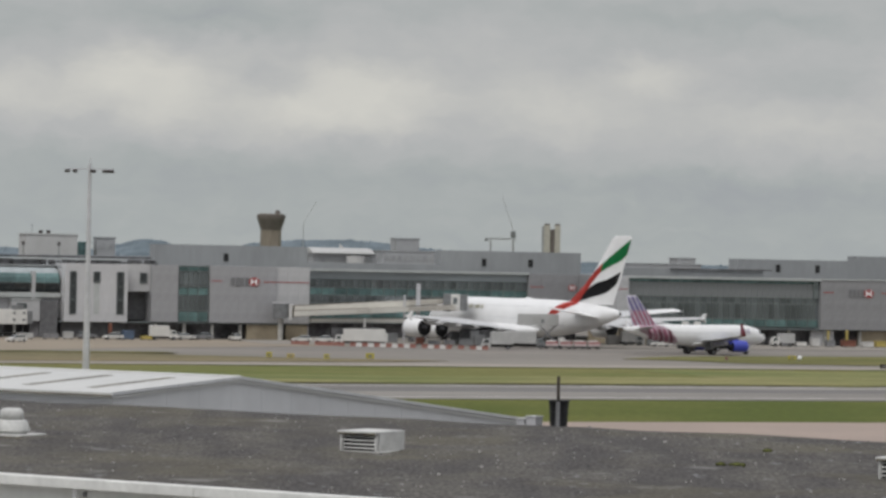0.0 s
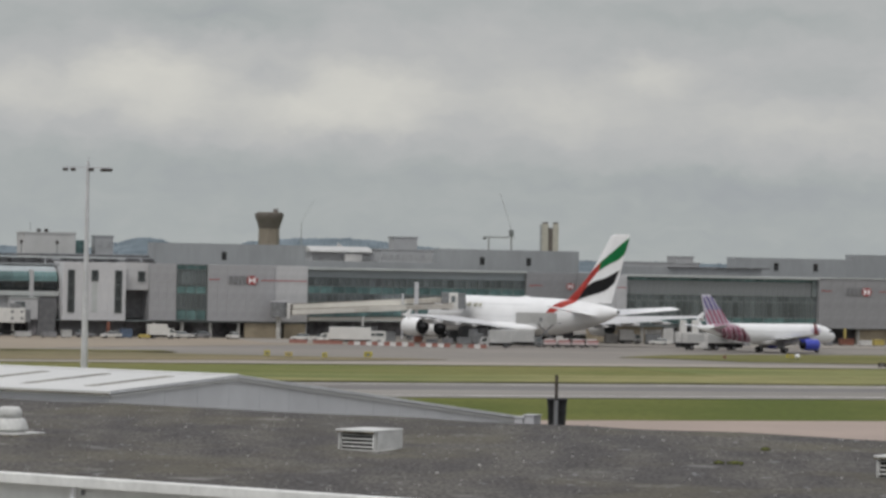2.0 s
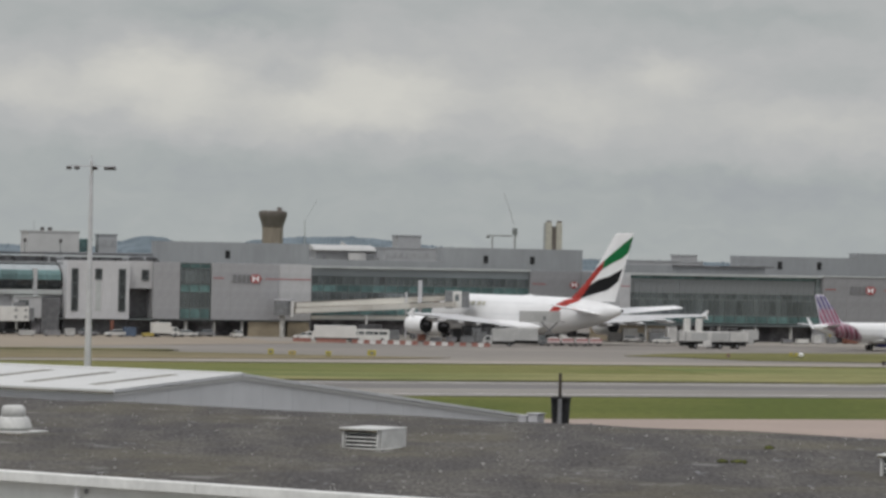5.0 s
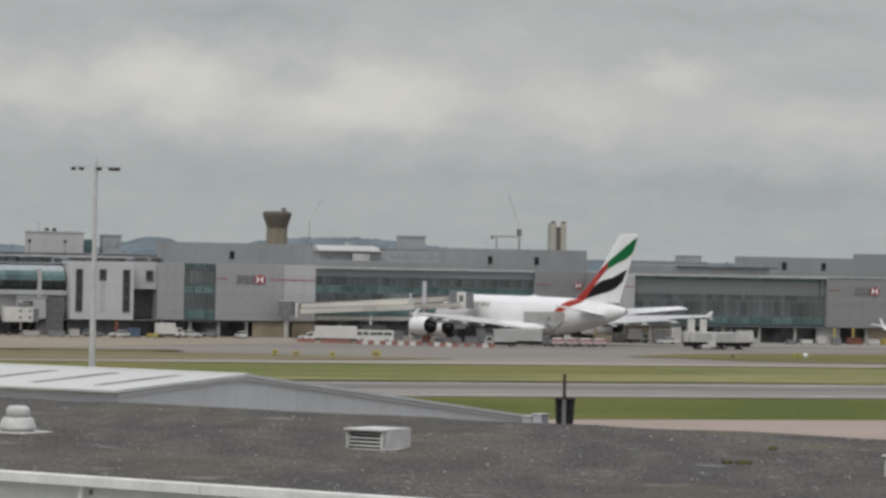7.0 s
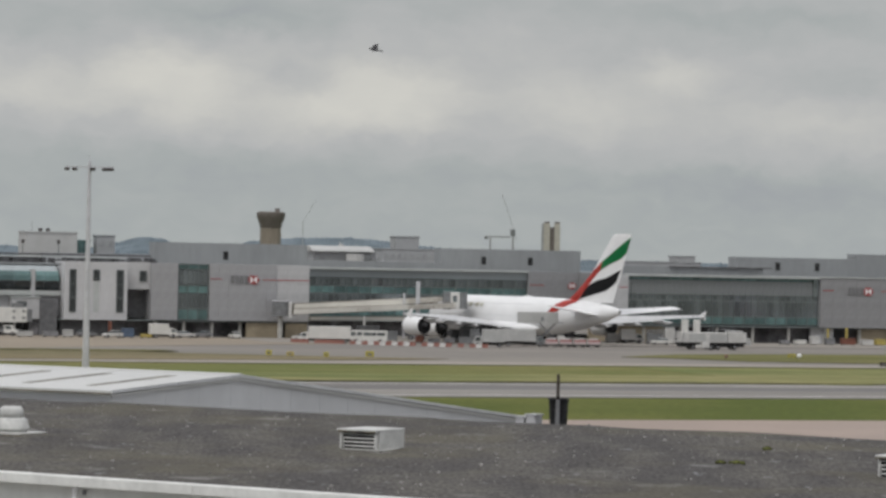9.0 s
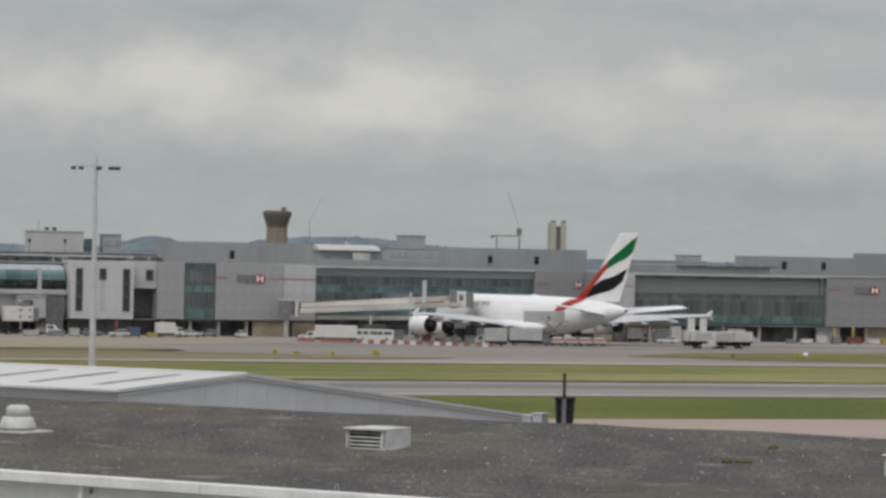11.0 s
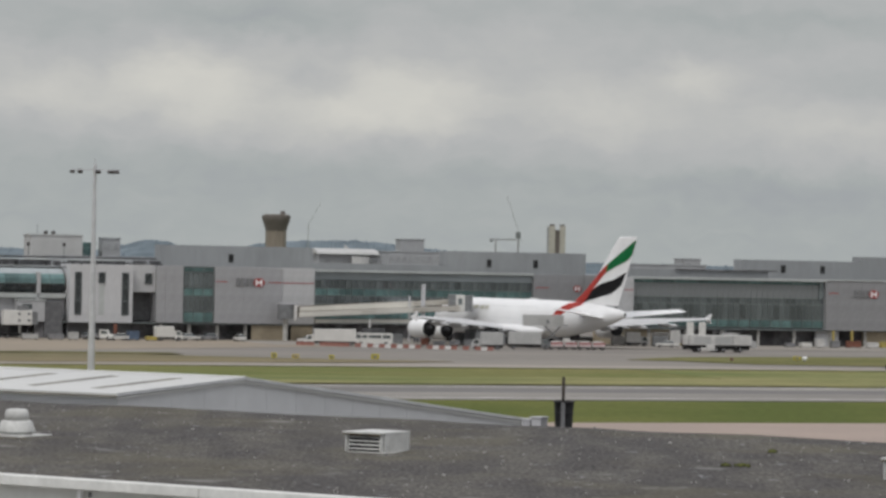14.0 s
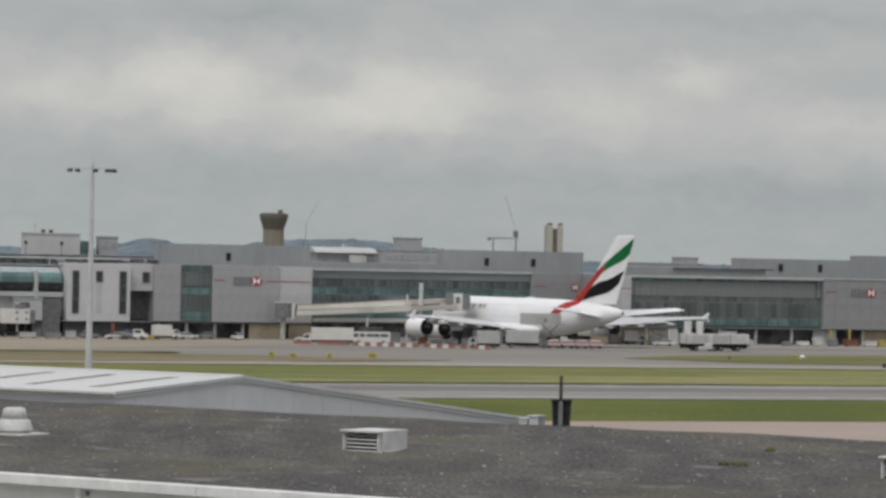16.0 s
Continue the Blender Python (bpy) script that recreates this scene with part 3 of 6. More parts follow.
def build_terminal():
    # deep body behind the fronts, with the dark undercroft below it
    for x0, x1, y, lip in ((-140, -87.2, 7, 1.4), (-87.2, -31.4, 7, 5.5), (-31.4, 44.8, 34, 5.5), (44.8, 150, 7, 5.5)):
        part("building_core", box(x0, x1, y, 64, 3.7, 15.2), M["panel_d"], terminal)
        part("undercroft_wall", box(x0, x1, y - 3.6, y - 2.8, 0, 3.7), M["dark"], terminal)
        part("roof", box(x0, x1, y - lip, 65, 15.2, 15.6), M["plant"], terminal)
    part("return_wall", box(44.4, 44.8, 2.0, 34, 3.7, 15.5), M["panel_d"], terminal, "mid-grey panelled return wall")
    part("return_wall", box(-31.6, -31.2, 0, 34, 0, 15.6), M["panel"], terminal)
    # white stair block
    clad(-87, -73.1, -2.0, 3.5, 16.0, M["panel_w"], 9, 7, 1, "white rendered stair block")
    for x0, x1, z0, z1 in ((-85.9, -84.5, 5.2, 14.3), (-80.7, -79.3, 12.0, 14.3), (-75.5, -74.0, 5.2, 14.3)):
        glazing(x0, x1, -2.1, z0, z1, 1, M["pane_dk"], rails=[z0 + (z1 - z0) * k / 3 for k in (1, 2)] if z1 - z0 > 4 else ())
    part("pale_strip", box(-80.6, -79.4, -2.07, -1.9, 5.2, 11.7), M["fascia"], terminal)
    # recessed link
    clad(-73.1, -67.5, 0.2, 10.2, 16.1, M["panel_l"], 6)
    glazing(-69.8, -68.3, 0.1, 12.0, 14.2, 1, M["pane_dk"])
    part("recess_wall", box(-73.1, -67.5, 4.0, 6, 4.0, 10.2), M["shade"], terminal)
    # silver sign block with its tall window
    clad(-67.5, -61.5, -1.0, 3.65, 16.0, M["panel"], 8, 3, 3, "silver-grey panelled block")
    clad(-54.4, -39.1, -1.0, 3.65, 16.0, M["panel"], 8, 7, 3, "silver-grey panelled block with a sign")
    clad(-39.1, -31.4, -0.6, 3.65, 16.0, M["panel_l"], 8, 3, 3, "paler panelled bay")
    part("window_surround", box(-61.5, -54.4, -0.4, 6, 3.65, 16.0), M["frame"], terminal)
    glazing(-61.3, -54.6, -0.55, 11.4, 14.6, 6)
    glazing(-61.3, -54.6, -0.55, 6.2, 9.4, 6)
    for z0, z1 in ((3.85, 6.0), (9.6, 11.2), (14.8, 15.8)):
        glazing(-61.3, -54.6, -0.55, z0, z1, 3, M["teal"])
    # long glazed front, set back
    part("roof_fascia", box(-31.0, 31.5, 27.1, 34, 15.2, 15.7), M["fascia"], terminal)
    part("louvre_band", box(-31.0, 31.5, 28.3, 34, 13.5, 15.2), M["louvre"], terminal)
    part("backing_wall", box(-31.0, 31.5, 28.5, 34, 3.6, 13.5), M["frame"], terminal)
    glazing(-31.0, 31.5, 28.3, 11.5, 13.4, 42)
    glazing(-31.0, 31.5, 28.3, 9.8, 11.4, 21, M["teal"])
    glazing(-31.0, 31.5, 28.3, 7.9, 9.7, 42)
    glazing(-31.0, 31.5, 28.3, 3.7, 7.8, 21, M["teal"])
    part("soffit_slab", box(-31.0, 44.4, 27.5, 35, 3.3, 3.6), M["frame"], terminal)
    # grey bay with the small sign
    clad(31.5, 44.4, 27.4, 3.6, 15.4, M["panel_d"], 7, 4, 3, "mid-grey panelled bay")
    clad(42.2, 44.9, -1.2, 3.7, 15.4, M["panel_l"], 3, 1, 4, "pale panelled pier")
    # second glazed front
    part("roof_fascia", box(44.9, 93.7, -0.9, 6, 15.1, 15.55), M["fascia"], terminal)
    glazing(44.9, 93.7, 0.2, 14.3, 15.05, 18, M["teal"])
    part("louvre_band", box(44.9, 93.7, 0.4, 6, 11.1, 14.25), M["panel_d"], terminal)
    glazing(44.9, 93.7, 0.3, 11.15, 14.2, 34, M["smoke"], bars=M["smoke"])
    part("backing_wall", box(44.9, 93.7, 0.5, 6, 4.1, 11.1), M["frame"], terminal)
    glazing(44.9, 93.7, 0.3, 9.7, 11.05, 34)
    glazing(44.9, 93.7, 0.3, 6.1, 9.6, 34)
    glazing(44.9, 93.7, 0.3, 4.3, 6.0, 18, M["teal"])
    part("slot_window", box(92.3, 93.6, -0.2, 0.4, 11.0, 14.8), M["pane"], terminal)
    clad(93.7, 150, -1.0, 3.8, 15.4, M["panel_d"], 8, 18, 3, "mid-grey panelled block with a sign")
    part("roof_edge", box(93.7, 150, -1.25, -0.9, 15.4, 15.65), M["fascia"], terminal)
    # wing beyond the stair block
    part("backing_wall", box(-140, -87.2, 3.6, 7, 4.1, 13.2), M["panel_d"], terminal)
    curve = [(2.3, 9.7), (1.3, 10.6), (0.95, 11.7), (1.25, 12.8), (2.1, 13.8), (3.6, 14.6), (5.6, 14.95)]
    w = 52.6 / 16
    # Tube shading painted by row: dark low panes, teal middle, pale highlight on top.
    for a, b, m in ((0, 3, "pane_dk"), (2, 5, "teal"), (4, 7, "louvre")):
        pts = curve[a:b] if a else curve[0:3]
        me = mesh_of(prism(pts + [(y + 0.05, z - 0.04) for y, z in pts[::-1]], 0.03, w - 0.03, "x"), "pane", M[m])
        for i in range(16):
            part("pane" if m != "louvre" else "roof_sheet", me, None, terminal, at=Matrix.Translation((-140 + i * w, 0, 0)))
    part("tube_rail", box(-140, -87.4, 0.85, 1.1, 11.65, 11.75), M["frame"], terminal)
    part("balcony_slab", box(-140, -87.2, 0.6, 2.4, 8.6, 9.6), M["fascia"], terminal)
    part("lower_wall", box(-140, -87.2, 1.6, 2.4, 4.1, 8.6), M["panel"], terminal)
    for x in (-93.2, -118):
        part("pier", box(x - 0.4, x + 0.4, 0.6, 2.4, 4.1, 14.2), M["panel_l"], terminal)
    # underside slab, columns and infill walls
    part("soffit_slab", box(-140, -31.4, -0.4, 8, 3.3, 3.64), M["frame"], terminal)
    part("soffit_slab", box(45.0, 150, -0.5, 8, 3.6, 4.0), M["frame"], terminal)
    x = -66.0
    while x < 148:
        if not -31.4 < x < 42.2:
            part("column", tube((x, 0.6, 0), (x, 0.6, 3.3 if x < 0 else 3.6), 0.38, n=16), M["column"], terminal)
        x += 6.4 if x < -20 else 9.2
    part("infill_wall", box(-45.6, -38.0, -0.3, 0.3, 0, 3.3), M["sand"], terminal)
    part("infill_wall", box(-36.5, -31.6, -0.3, 0.3, 0, 3.3), M["sand"], terminal)
    part("infill_wall", box(36.0, 55, 0.6, 1.2, 0, 3.7), M["sand"], terminal)
    part("infill_wall", box(92, 98, 0.6, 1.2, 0, 3.7), M["panel_l"], terminal)
    part("infill_wall", box(104.5, 122, 0.8, 1.4, 0, 3.7), M["sand"], terminal)
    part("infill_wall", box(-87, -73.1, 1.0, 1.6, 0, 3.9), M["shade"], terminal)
    # set-back plant floor
    for x0, x1, z in ((-56.8, -20.3, 20.7), (-20.3, 12.8, 17.2), (12.8, 48.2, 20.6), (84.2, 116, 20.0), (116, 150, 21.2)):
        part("plant_room", box(x0, x1, 36 if x0 < 40 else 25, 41 if x0 < 40 else 30, 15.6, z), M["plant"], terminal, "grey-clad rooftop plant floor")
    for x, y in ((-40, 36), (23.5, 36), (35.3, 36), (95, 25), (105.5, 25)):
        part("plant_louvre", box(x - 0.55, x + 0.55, y - 0.15, y + 0.2, 17.0, 18.8), M["slot"], terminal)
    part("roof_parapet", box(44, 84, 10, 12, 15.6, 17.4), M["plant"], terminal)
    part("roof_gutter", box(60, 86, 9.4, 10, 17.2, 17.5), M["dark"], terminal)


build_terminal()


def bar_sign(x, z, s, m_y, letters=True):
    """Grey letters as plain bars beside a red and white hexagon emblem, with a red line either side."""
    g = thing("wall_sign", AIR @ pose(x, m_y, z), "grey bar lettering with a red and white hexagon emblem", "sign")
    if letters:
        for i in range(4):
            part("letter_bar", box(-5.2 * s + i * 1.08 * s, -5.2 * s + i * 1.08 * s + 0.8 * s, -0.1, 0.02, -0.85 * s, 0.85 * s), M["sign_grey"], g)
    h = 0.95 * s
    part("emblem", prism([(-1.5 * h, 0), (-0.8 * h, h), (0.8 * h, h), (1.5 * h, 0), (0.8 * h, -h), (-0.8 * h, -h)], -0.1, 0.02), M["sign_red"], g, "red hexagon")
    for a, b in ((-1, 0), (1, 0)):
        part("emblem_triangle", prism([(0, 0), (a * 0.78 * h, 0.9 * h), (a * 0.78 * h, -0.9 * h)], -0.13, -0.10), M["white"], g)
    return g


bar_sign(-44.4, 12.7, 1.0, -1.14)
bar_sign(42.6, 12.3, 0.8, 27.3, letters=False)
bar_sign(106.0, 12.4, 1.0, -1.14)
for x0, x1, z, y in ((-54.2, -51.6, 12.75, -1.06), (-42.2, -39.2, 12.7, -1.06), (-39.0, -31.5, 12.7, -0.66), (32.0, 35.5, 12.4, 27.34), (94.3, 97.0, 12.5, -1.06), (42.4, 44.7, 12.5, -1.26), (109.5, 114, 12.5, -1.06)):
    part("red_line", box(x0, x1, y - 0.04, y, z - 0.10, z + 0.10), M["sign_red"], terminal, "thin red stripe")

# ---- near roof ----
near = thing("near_building", NEAR, "flat-roofed building with dark weathered felt roof and white front", "building")
RZ = 14.0


def build_near():
    # felt roof as a gently uneven sheet
    bm = bmesh.new()
    nx, ny = 120, 44
    x0, x1 = -75.0, 60.0
    def front(x):
        return -27.40 - 0.054 * (x - 8.0)

    grid = [[bm.verts.new((x0 + (x1 - x0) * i / nx, front(x0 + (x1 - x0) * i / nx) * (1 - k / ny),
                           RZ + 0.05 * noise.noise(Vector((i * 0.35, k * 0.35, 0))) + 0.025 * noise.noise(Vector((i * 1.3, k * 1.3, 5)))
                           - (0.02 * random.random() if k == ny else 0))) for k in range(ny + 1)] for i in range(nx + 1)]
    for i in range(nx):
        for k in range(ny):
            bm.faces.new((grid[i][k], grid[i + 1][k], grid[i + 1][k + 1], grid[i][k + 1]))
    bm.transform(pose(0, 0, 0, 0, 0, -30))
    part("felt_roof", bm, M["felt"], near, "dark grey weathered felt roof with pale chippings", smooth=True, at=pose(0, 0, 0, 0, 0, 30))
    part("body", prism([(-75, front(-75) + 0.02), (60, front(60) + 0.02), (60, -0.1), (-75, -0.1)], 0, RZ - 0.12, "z"), M["white_wall"], near, "white painted wall")
    # front edge: folded metal cap in lengths, downpipe with its bracket
    edge = pose(8.0, -27.40, 0, 0, 0, math.degrees(math.atan(-0.054)))
    me = mesh_of(box(0.004, 5.996, -0.36, 0.0, RZ - 0.17, RZ + 0.03, 0.015), "cap_length", M["cap"])
    cap = part("parapet_cap", box(-83, 52, -0.30, -0.02, RZ - 0.16, RZ + 0.01), M["cap"], near, "white metal cap", at=edge)
    for i in range(22):
        part("cap_length", me, None, cap, at=Matrix.Translation((-81.3 + i * 6.0, 0, 0)))
    part("downpipe", tube((-0.38, -0.16, 2), (-0.38, -0.16, RZ - 0.16), 0.055, n=20), M["white"], near, at=edge)
    part("pipe_bracket", box(-0.27, -0.21, -0.06, 0.0, RZ - 0.34, RZ - 0.24, 0.015), M["sleeve"], near, at=edge)


build_near()

# ---- white-roofed shed behind ----
SHED = pose(-10.9, 113.0, 0, 0, 0, -28)
shed = thing("shed", SHED, "long shed with shallow white sheet roof and grey gable", "shed")


def build_shed():
    # profile across the ridge: y away from the near eave
    front, ridge, back = 0.0, 8.07, 31.5
    ze, zr, zb = 13.83, 14.19, 11.90
    x0 = -70.0
    part("wall", prism([(front + 0.15, 0), (back, 0), (back, zb - 0.12), (ridge, zr - 0.12), (front + 0.15, ze - 0.12)], x0, -0.12, "x"), M["grey_clad"], shed, "grey sheet walls")
    w = 1.0
    me_f = mesh_of(prism([(front - 0.1, ze - 0.10), (ridge, zr - 0.08), (ridge, zr), (front - 0.1, ze)], 0.01, w - 0.01, "x"), "roof_sheet", M["white_sheet"])
    me_b = mesh_of(prism([(ridge, zr - 0.08), (back + 0.1, zb - 0.1), (back + 0.1, zb), (ridge, zr)], 0.01, w - 0.01, "x"), "roof_sheet", M["white_sheet"])
    r = part("roof", prism([(front - 0.08, ze - 0.13), (ridge, zr - 0.1), (back + 0.08, zb - 0.13), (back, zb - 0.2), (ridge, zr - 0.2), (front, ze - 0.2)], x0, 0, "x"), M["white_sheet"], shed, "white profiled sheet roof")
    for i in range(70):
        for me in (me_f, me_b):
            part("roof_sheet", me, None, r, at=Matrix.Translation((x0 + i * w, 0, 0)))
    part("ridge_cap", prism([(ridge - 0.25, zr), (ridge, zr + 0.05), (ridge + 0.25, zr - 0.01), (ridge, zr - 0.03)], x0, 0.05, "x"), M["white_sheet"], shed)
    # verge flashing on the gable, its sections overlapping
    for a, b, za, zb2, n in ((front - 0.1, ridge, ze, zr, 2), (ridge, back + 0.1, zr, zb, 6)):
        for i in range(n):
            y0, y1 = a + (b - a) * i / n, a + (b - a) * (i + 1) / n
            h0, h1 = za + (zb2 - za) * i / n, za + (zb2 - za) * (i + 1) / n
            part("verge_flashing", prism([(y0, h0 - 0.09), (y1 - 0.04, h1 - 0.09), (y1 - 0.04, h1 + 0.02), (y0, h0 + 0.02)], 0.0, 0.06 + 0.006 * (i % 2), "x"), M["verge_trim"], shed)
    part("gutter", box(x0, 0.0, front - 0.20, front - 0.10, ze - 0.13, ze - 0.07, 0.01), M["rooflight"], shed)
    # sheet ribs of the gable
    ribs = bmesh.new()
    for i in range(14):
        y = 1.4 + i * 2.1
        zt = ze + (zr - ze) * y / ridge if y < ridge else zr + (zb - zr) * (y - ridge) / (back - ridge)
        box(-0.12, -0.112, y - 0.008, y + 0.008, 4, zt - 0.2, bm=ribs)
    tagged(part("gable_rib", ribs, M["grey_clad"], shed), kind="stuff")
    # grimy rooflights on the near slope
    sl = (zr - ze) / ridge
    for x in (-1.9, -4.55, -7.2, -9.8, -12.4, -15.0, -20, -25):
        part("rooflight", prism([(1.5, ze + sl * 1.5 + 0.012), (6.6, ze + sl * 6.6 + 0.012), (6.6, ze + sl * 6.6 - 0.05), (1.5, ze + sl * 1.5 - 0.05)], x - 0.20, x + 0.20, "x"), M["rooflight"], shed, "grimy strip rooflight")


build_shed()

# ---- things on the near roof ----


def louvre_vent(x, y, w=1.0, d=1.25, h=0.46):
    v = thing("roof_vent", NEAR @ pose(x, y, RZ - 0.03), "white metal roof vent with louvred face on a flat roof", "vent", "roof vents")
    part("kerb", box(0.02, w + 0.03, 0.02, d + 0.05, 0, 0.045), M["cap"], v)
    part("casing", box(0, w, 0.12, d, 0.04, h, 0.015), M["zinc"], v)
    part("recess", box(0.05, w - 0.05, 0.09, 0.118, 0.05, h - 0.005), M["slot"], v)
    part("lid", box(-0.05, w + 0.005, -0.06, d + 0.01, h, h + 0.045, 0.012), M["zinc"], v)
    part("lid_lip", box(-0.04, w - 0.01, -0.055, -0.03, h - 0.03, h + 0.005), M["stain"], v, "mossy brown stained lip")
    for i in range(4):
        z = 0.10 + i * 0.09
        part("slat", prism([(0.0, z), (0.02, z - 0.005), (0.06, z + 0.022), (0.05, z + 0.03)], 0.06, w - 0.06, "x"), M["zinc"], v)
    for px in (0.0, w - 0.07):
        part("jamb", box(px, px + 0.05, -0.005, 0.07, 0.04, h), M["zinc"], v)
    return v


louvre_vent(5.92, -14.85)
louvre_vent(19.36, -14.8)


def dome_vent(x, y):
    v = thing("mushroom_vent", NEAR @ pose(x, y, RZ - 0.02), "white domed roof ventilator with wide skirt on a flashing plate", "vent")
    part("flashing_plate", box(-0.75, 0.78, -0.8, 0.6, 0, 0.03, 0.01), M["stain"], v, "lichened flashing plate")
    part("kerb_plate", box(-0.6, 0.62, -0.6, 0.62, 0.03, 0.07, 0.01), M["zinc"], v)
    prof = [(0.38, 0.06), (0.38, 0.13), (0.455, 0.135), (0.46, 0.16), (0.385, 0.37), (0.355, 0.40), (0.30, 0.41), (0.29, 0.58), (0.265, 0.65), (0.205, 0.685), (0.06, 0.695)]
    for name, a, b in (("skirt", 0, 7), ("cap", 6, 11)):
        rings = [[(r * math.cos(k * math.pi / 14), r * math.sin(k * math.pi / 14), z) for k in range(28)] for r, z in prof[a:b]]
        part(name, loft(rings), M["zinc"], v, smooth=True)
    return v


dome_vent(-2.93, -15.75)


def tub_post(x, y):
    v = thing("tub_and_post", NEAR @ pose(x, y, RZ - 0.04), "black plastic tub beside a rusty steel post at the roof edge", "tub")
    rings = [[(r * math.cos(k * math.pi / 10), r * math.sin(k * math.pi / 10), z) for k in range(20)]
             for r, z in ((0.235, 0), (0.24, 0.08), (0.262, 0.55), (0.275, 0.70), (0.288, 0.71), (0.290, 0.76), (0.265, 0.77), (0.25, 0.62))]
    part("tub", loft(rings), M["bin"], v, smooth=True)
    part("rib", loft([[(r * math.cos(k * math.pi / 10), r * math.sin(k * math.pi / 10), z) for k in range(20)] for r, z in ((0.252, 0.40), (0.266, 0.41), (0.266, 0.45), (0.256, 0.46))]), M["bin"], v, smooth=True)
    part("post", box(0.12, 0.19, -0.37, -0.31, 0.72, 1.42, 0.008), M["rust"], v, "rusty steel post")
    part("post_sleeve", box(0.11, 0.20, -0.38, -0.30, 0.0, 0.73, 0.008), M["sleeve"], v, "galvanised sleeve")
    return v


tub_post(3.95, -0.35)


def roof_cabinet(x, y, w, h):
    v = thing("roof_cabinet", NEAR @ pose(x, y, RZ - 0.05), "small grey steel cabinet at the roof edge", "cabinet")
    part("body", box(0, w, 0, 0.4, 0, h, 0.015), M["steel"], v)
    part("lid", box(-0.03, w + 0.03, -0.03, 0.43, h, h + 0.04, 0.01), M["steel"], v)
    return v


roof_cabinet(2.72, -0.5, 0.26, 0.20)
roof_cabinet(3.02, -0.5, 0.30, 0.27)


def litter_roof():
    # pale chippings and gravel
    co, fa = [], []
    for i in range(700):
        x, y = random.uniform(-22, 26), -27 * random.random()
        r = random.choice((0.008, 0.010, 0.014, 0.018, 0.028))
        a, q = random.uniform(0, 6.28), random.uniform(1.0, 2.4)
        n = len(co)
        c, d = math.cos(a) * r, math.sin(a) * r
        co += [(x + c * q, y + d * q, RZ + 0.03), (x - d, y + c, RZ + 0.028), (x - c * q, y - d * q, RZ + 0.03), (x + d, y - c, RZ + 0.028), (x, y, RZ + 0.03 + r), (x, y, RZ - 0.04)]
        fa += [(n + k, n + (k + 1) % 4, n + 4) for k in range(4)] + [(n + (k + 1) % 4, n + k, n + 5) for k in range(4)]
    me = bpy.data.meshes.new("roof_chippings")
    me.from_pydata(co, [], fa)
    me.materials.append(M["chip"])
    ob = new("roof_chippings", me)
    ob.matrix_basis = NEAR
    tagged(ob, "pale loose chippings scattered over the felt roof", "chippings", kind="stuff")
    for x, y, s in ((15.25, -13.1, 0.20), (13.35, -7.3, 0.11), (14.95, -13.3, 0.12)):
        bm = bmesh.new()
        for i in range(60):
            a, q = random.uniform(0, 6.28), random.random() ** 0.6
            r = random.uniform(0.015, 0.045)
            bmesh.ops.create_icosphere(bm, subdivisions=1, radius=r, matrix=Matrix.Translation((q * s * math.cos(a), q * s * 0.7 * math.sin(a), 0.02 + 0.03 * (1 - q))))
        solid("moss_clump", bm, M["moss"], NEAR @ pose(x, y, RZ + 0.02), "low olive-green moss clump on the felt roof", "moss", "moss clumps")


litter_roof()

# ---- lighting mast ----


def light_mast():
    v = thing("lighting_mast", pose(-52.3, 500, 0), "tall slender grey mast with floodlights on a crossbar", "lamp")
    part("mast", tube((0, 0, 0), (0, 0, 31.6), 0.52, 0.23, 24), M["steel"], v)
    part("base", tube((0, 0, 0), (0, 0, 0.5), 0.8, 0.8, 16), M["steel"], v)
    part("crossbar", box(-3.4, 3.55, -0.07, 0.07, 30.65, 30.82), M["steel"], v)
    part("spike", tube((0, 0, 31.5), (0, 0, 32.4), 0.06), M["steel"], v)
    for x, w in ((-3.3, 0.7), (-2.15, 0.7), (0.5, 0.75), (2.3, 0.8), (3.1, 1.0)):
        l = part("floodlight", box(x - w / 2, x + w / 2, -0.8, 0.3, 30.2, 30.65, 0.1), M["lampcase"], v, "dark floodlight housing")
        part("bracket", box(x - 0.06, x + 0.06, -0.1, 0.1, 30.5, 30.86), M["steel"], l)
    return v


light_mast()

# ---- airliners ----


def wing(root, tip, mid=None, drop=0.0):
    """A lofted wing: each station is leading edge point, chord, thickness; aft is -x. drop: fall from leading to trailing edge."""
    rings = []
    for (x, y, z), c, t in [s for s in (root, mid, tip) if s]:
        prof = [(0, 0), (0.05, 0.55), (0.25, 1.0), (0.6, 0.65), (1.0, 0.05), (1.0, -0.03), (0.6, -0.35), (0.25, -0.6), (0.05, -0.4)]
        rings.append([(x - c * u, y, z + t * 0.5 * w - drop * c * u) for u, w in prof])
    return loft(rings)


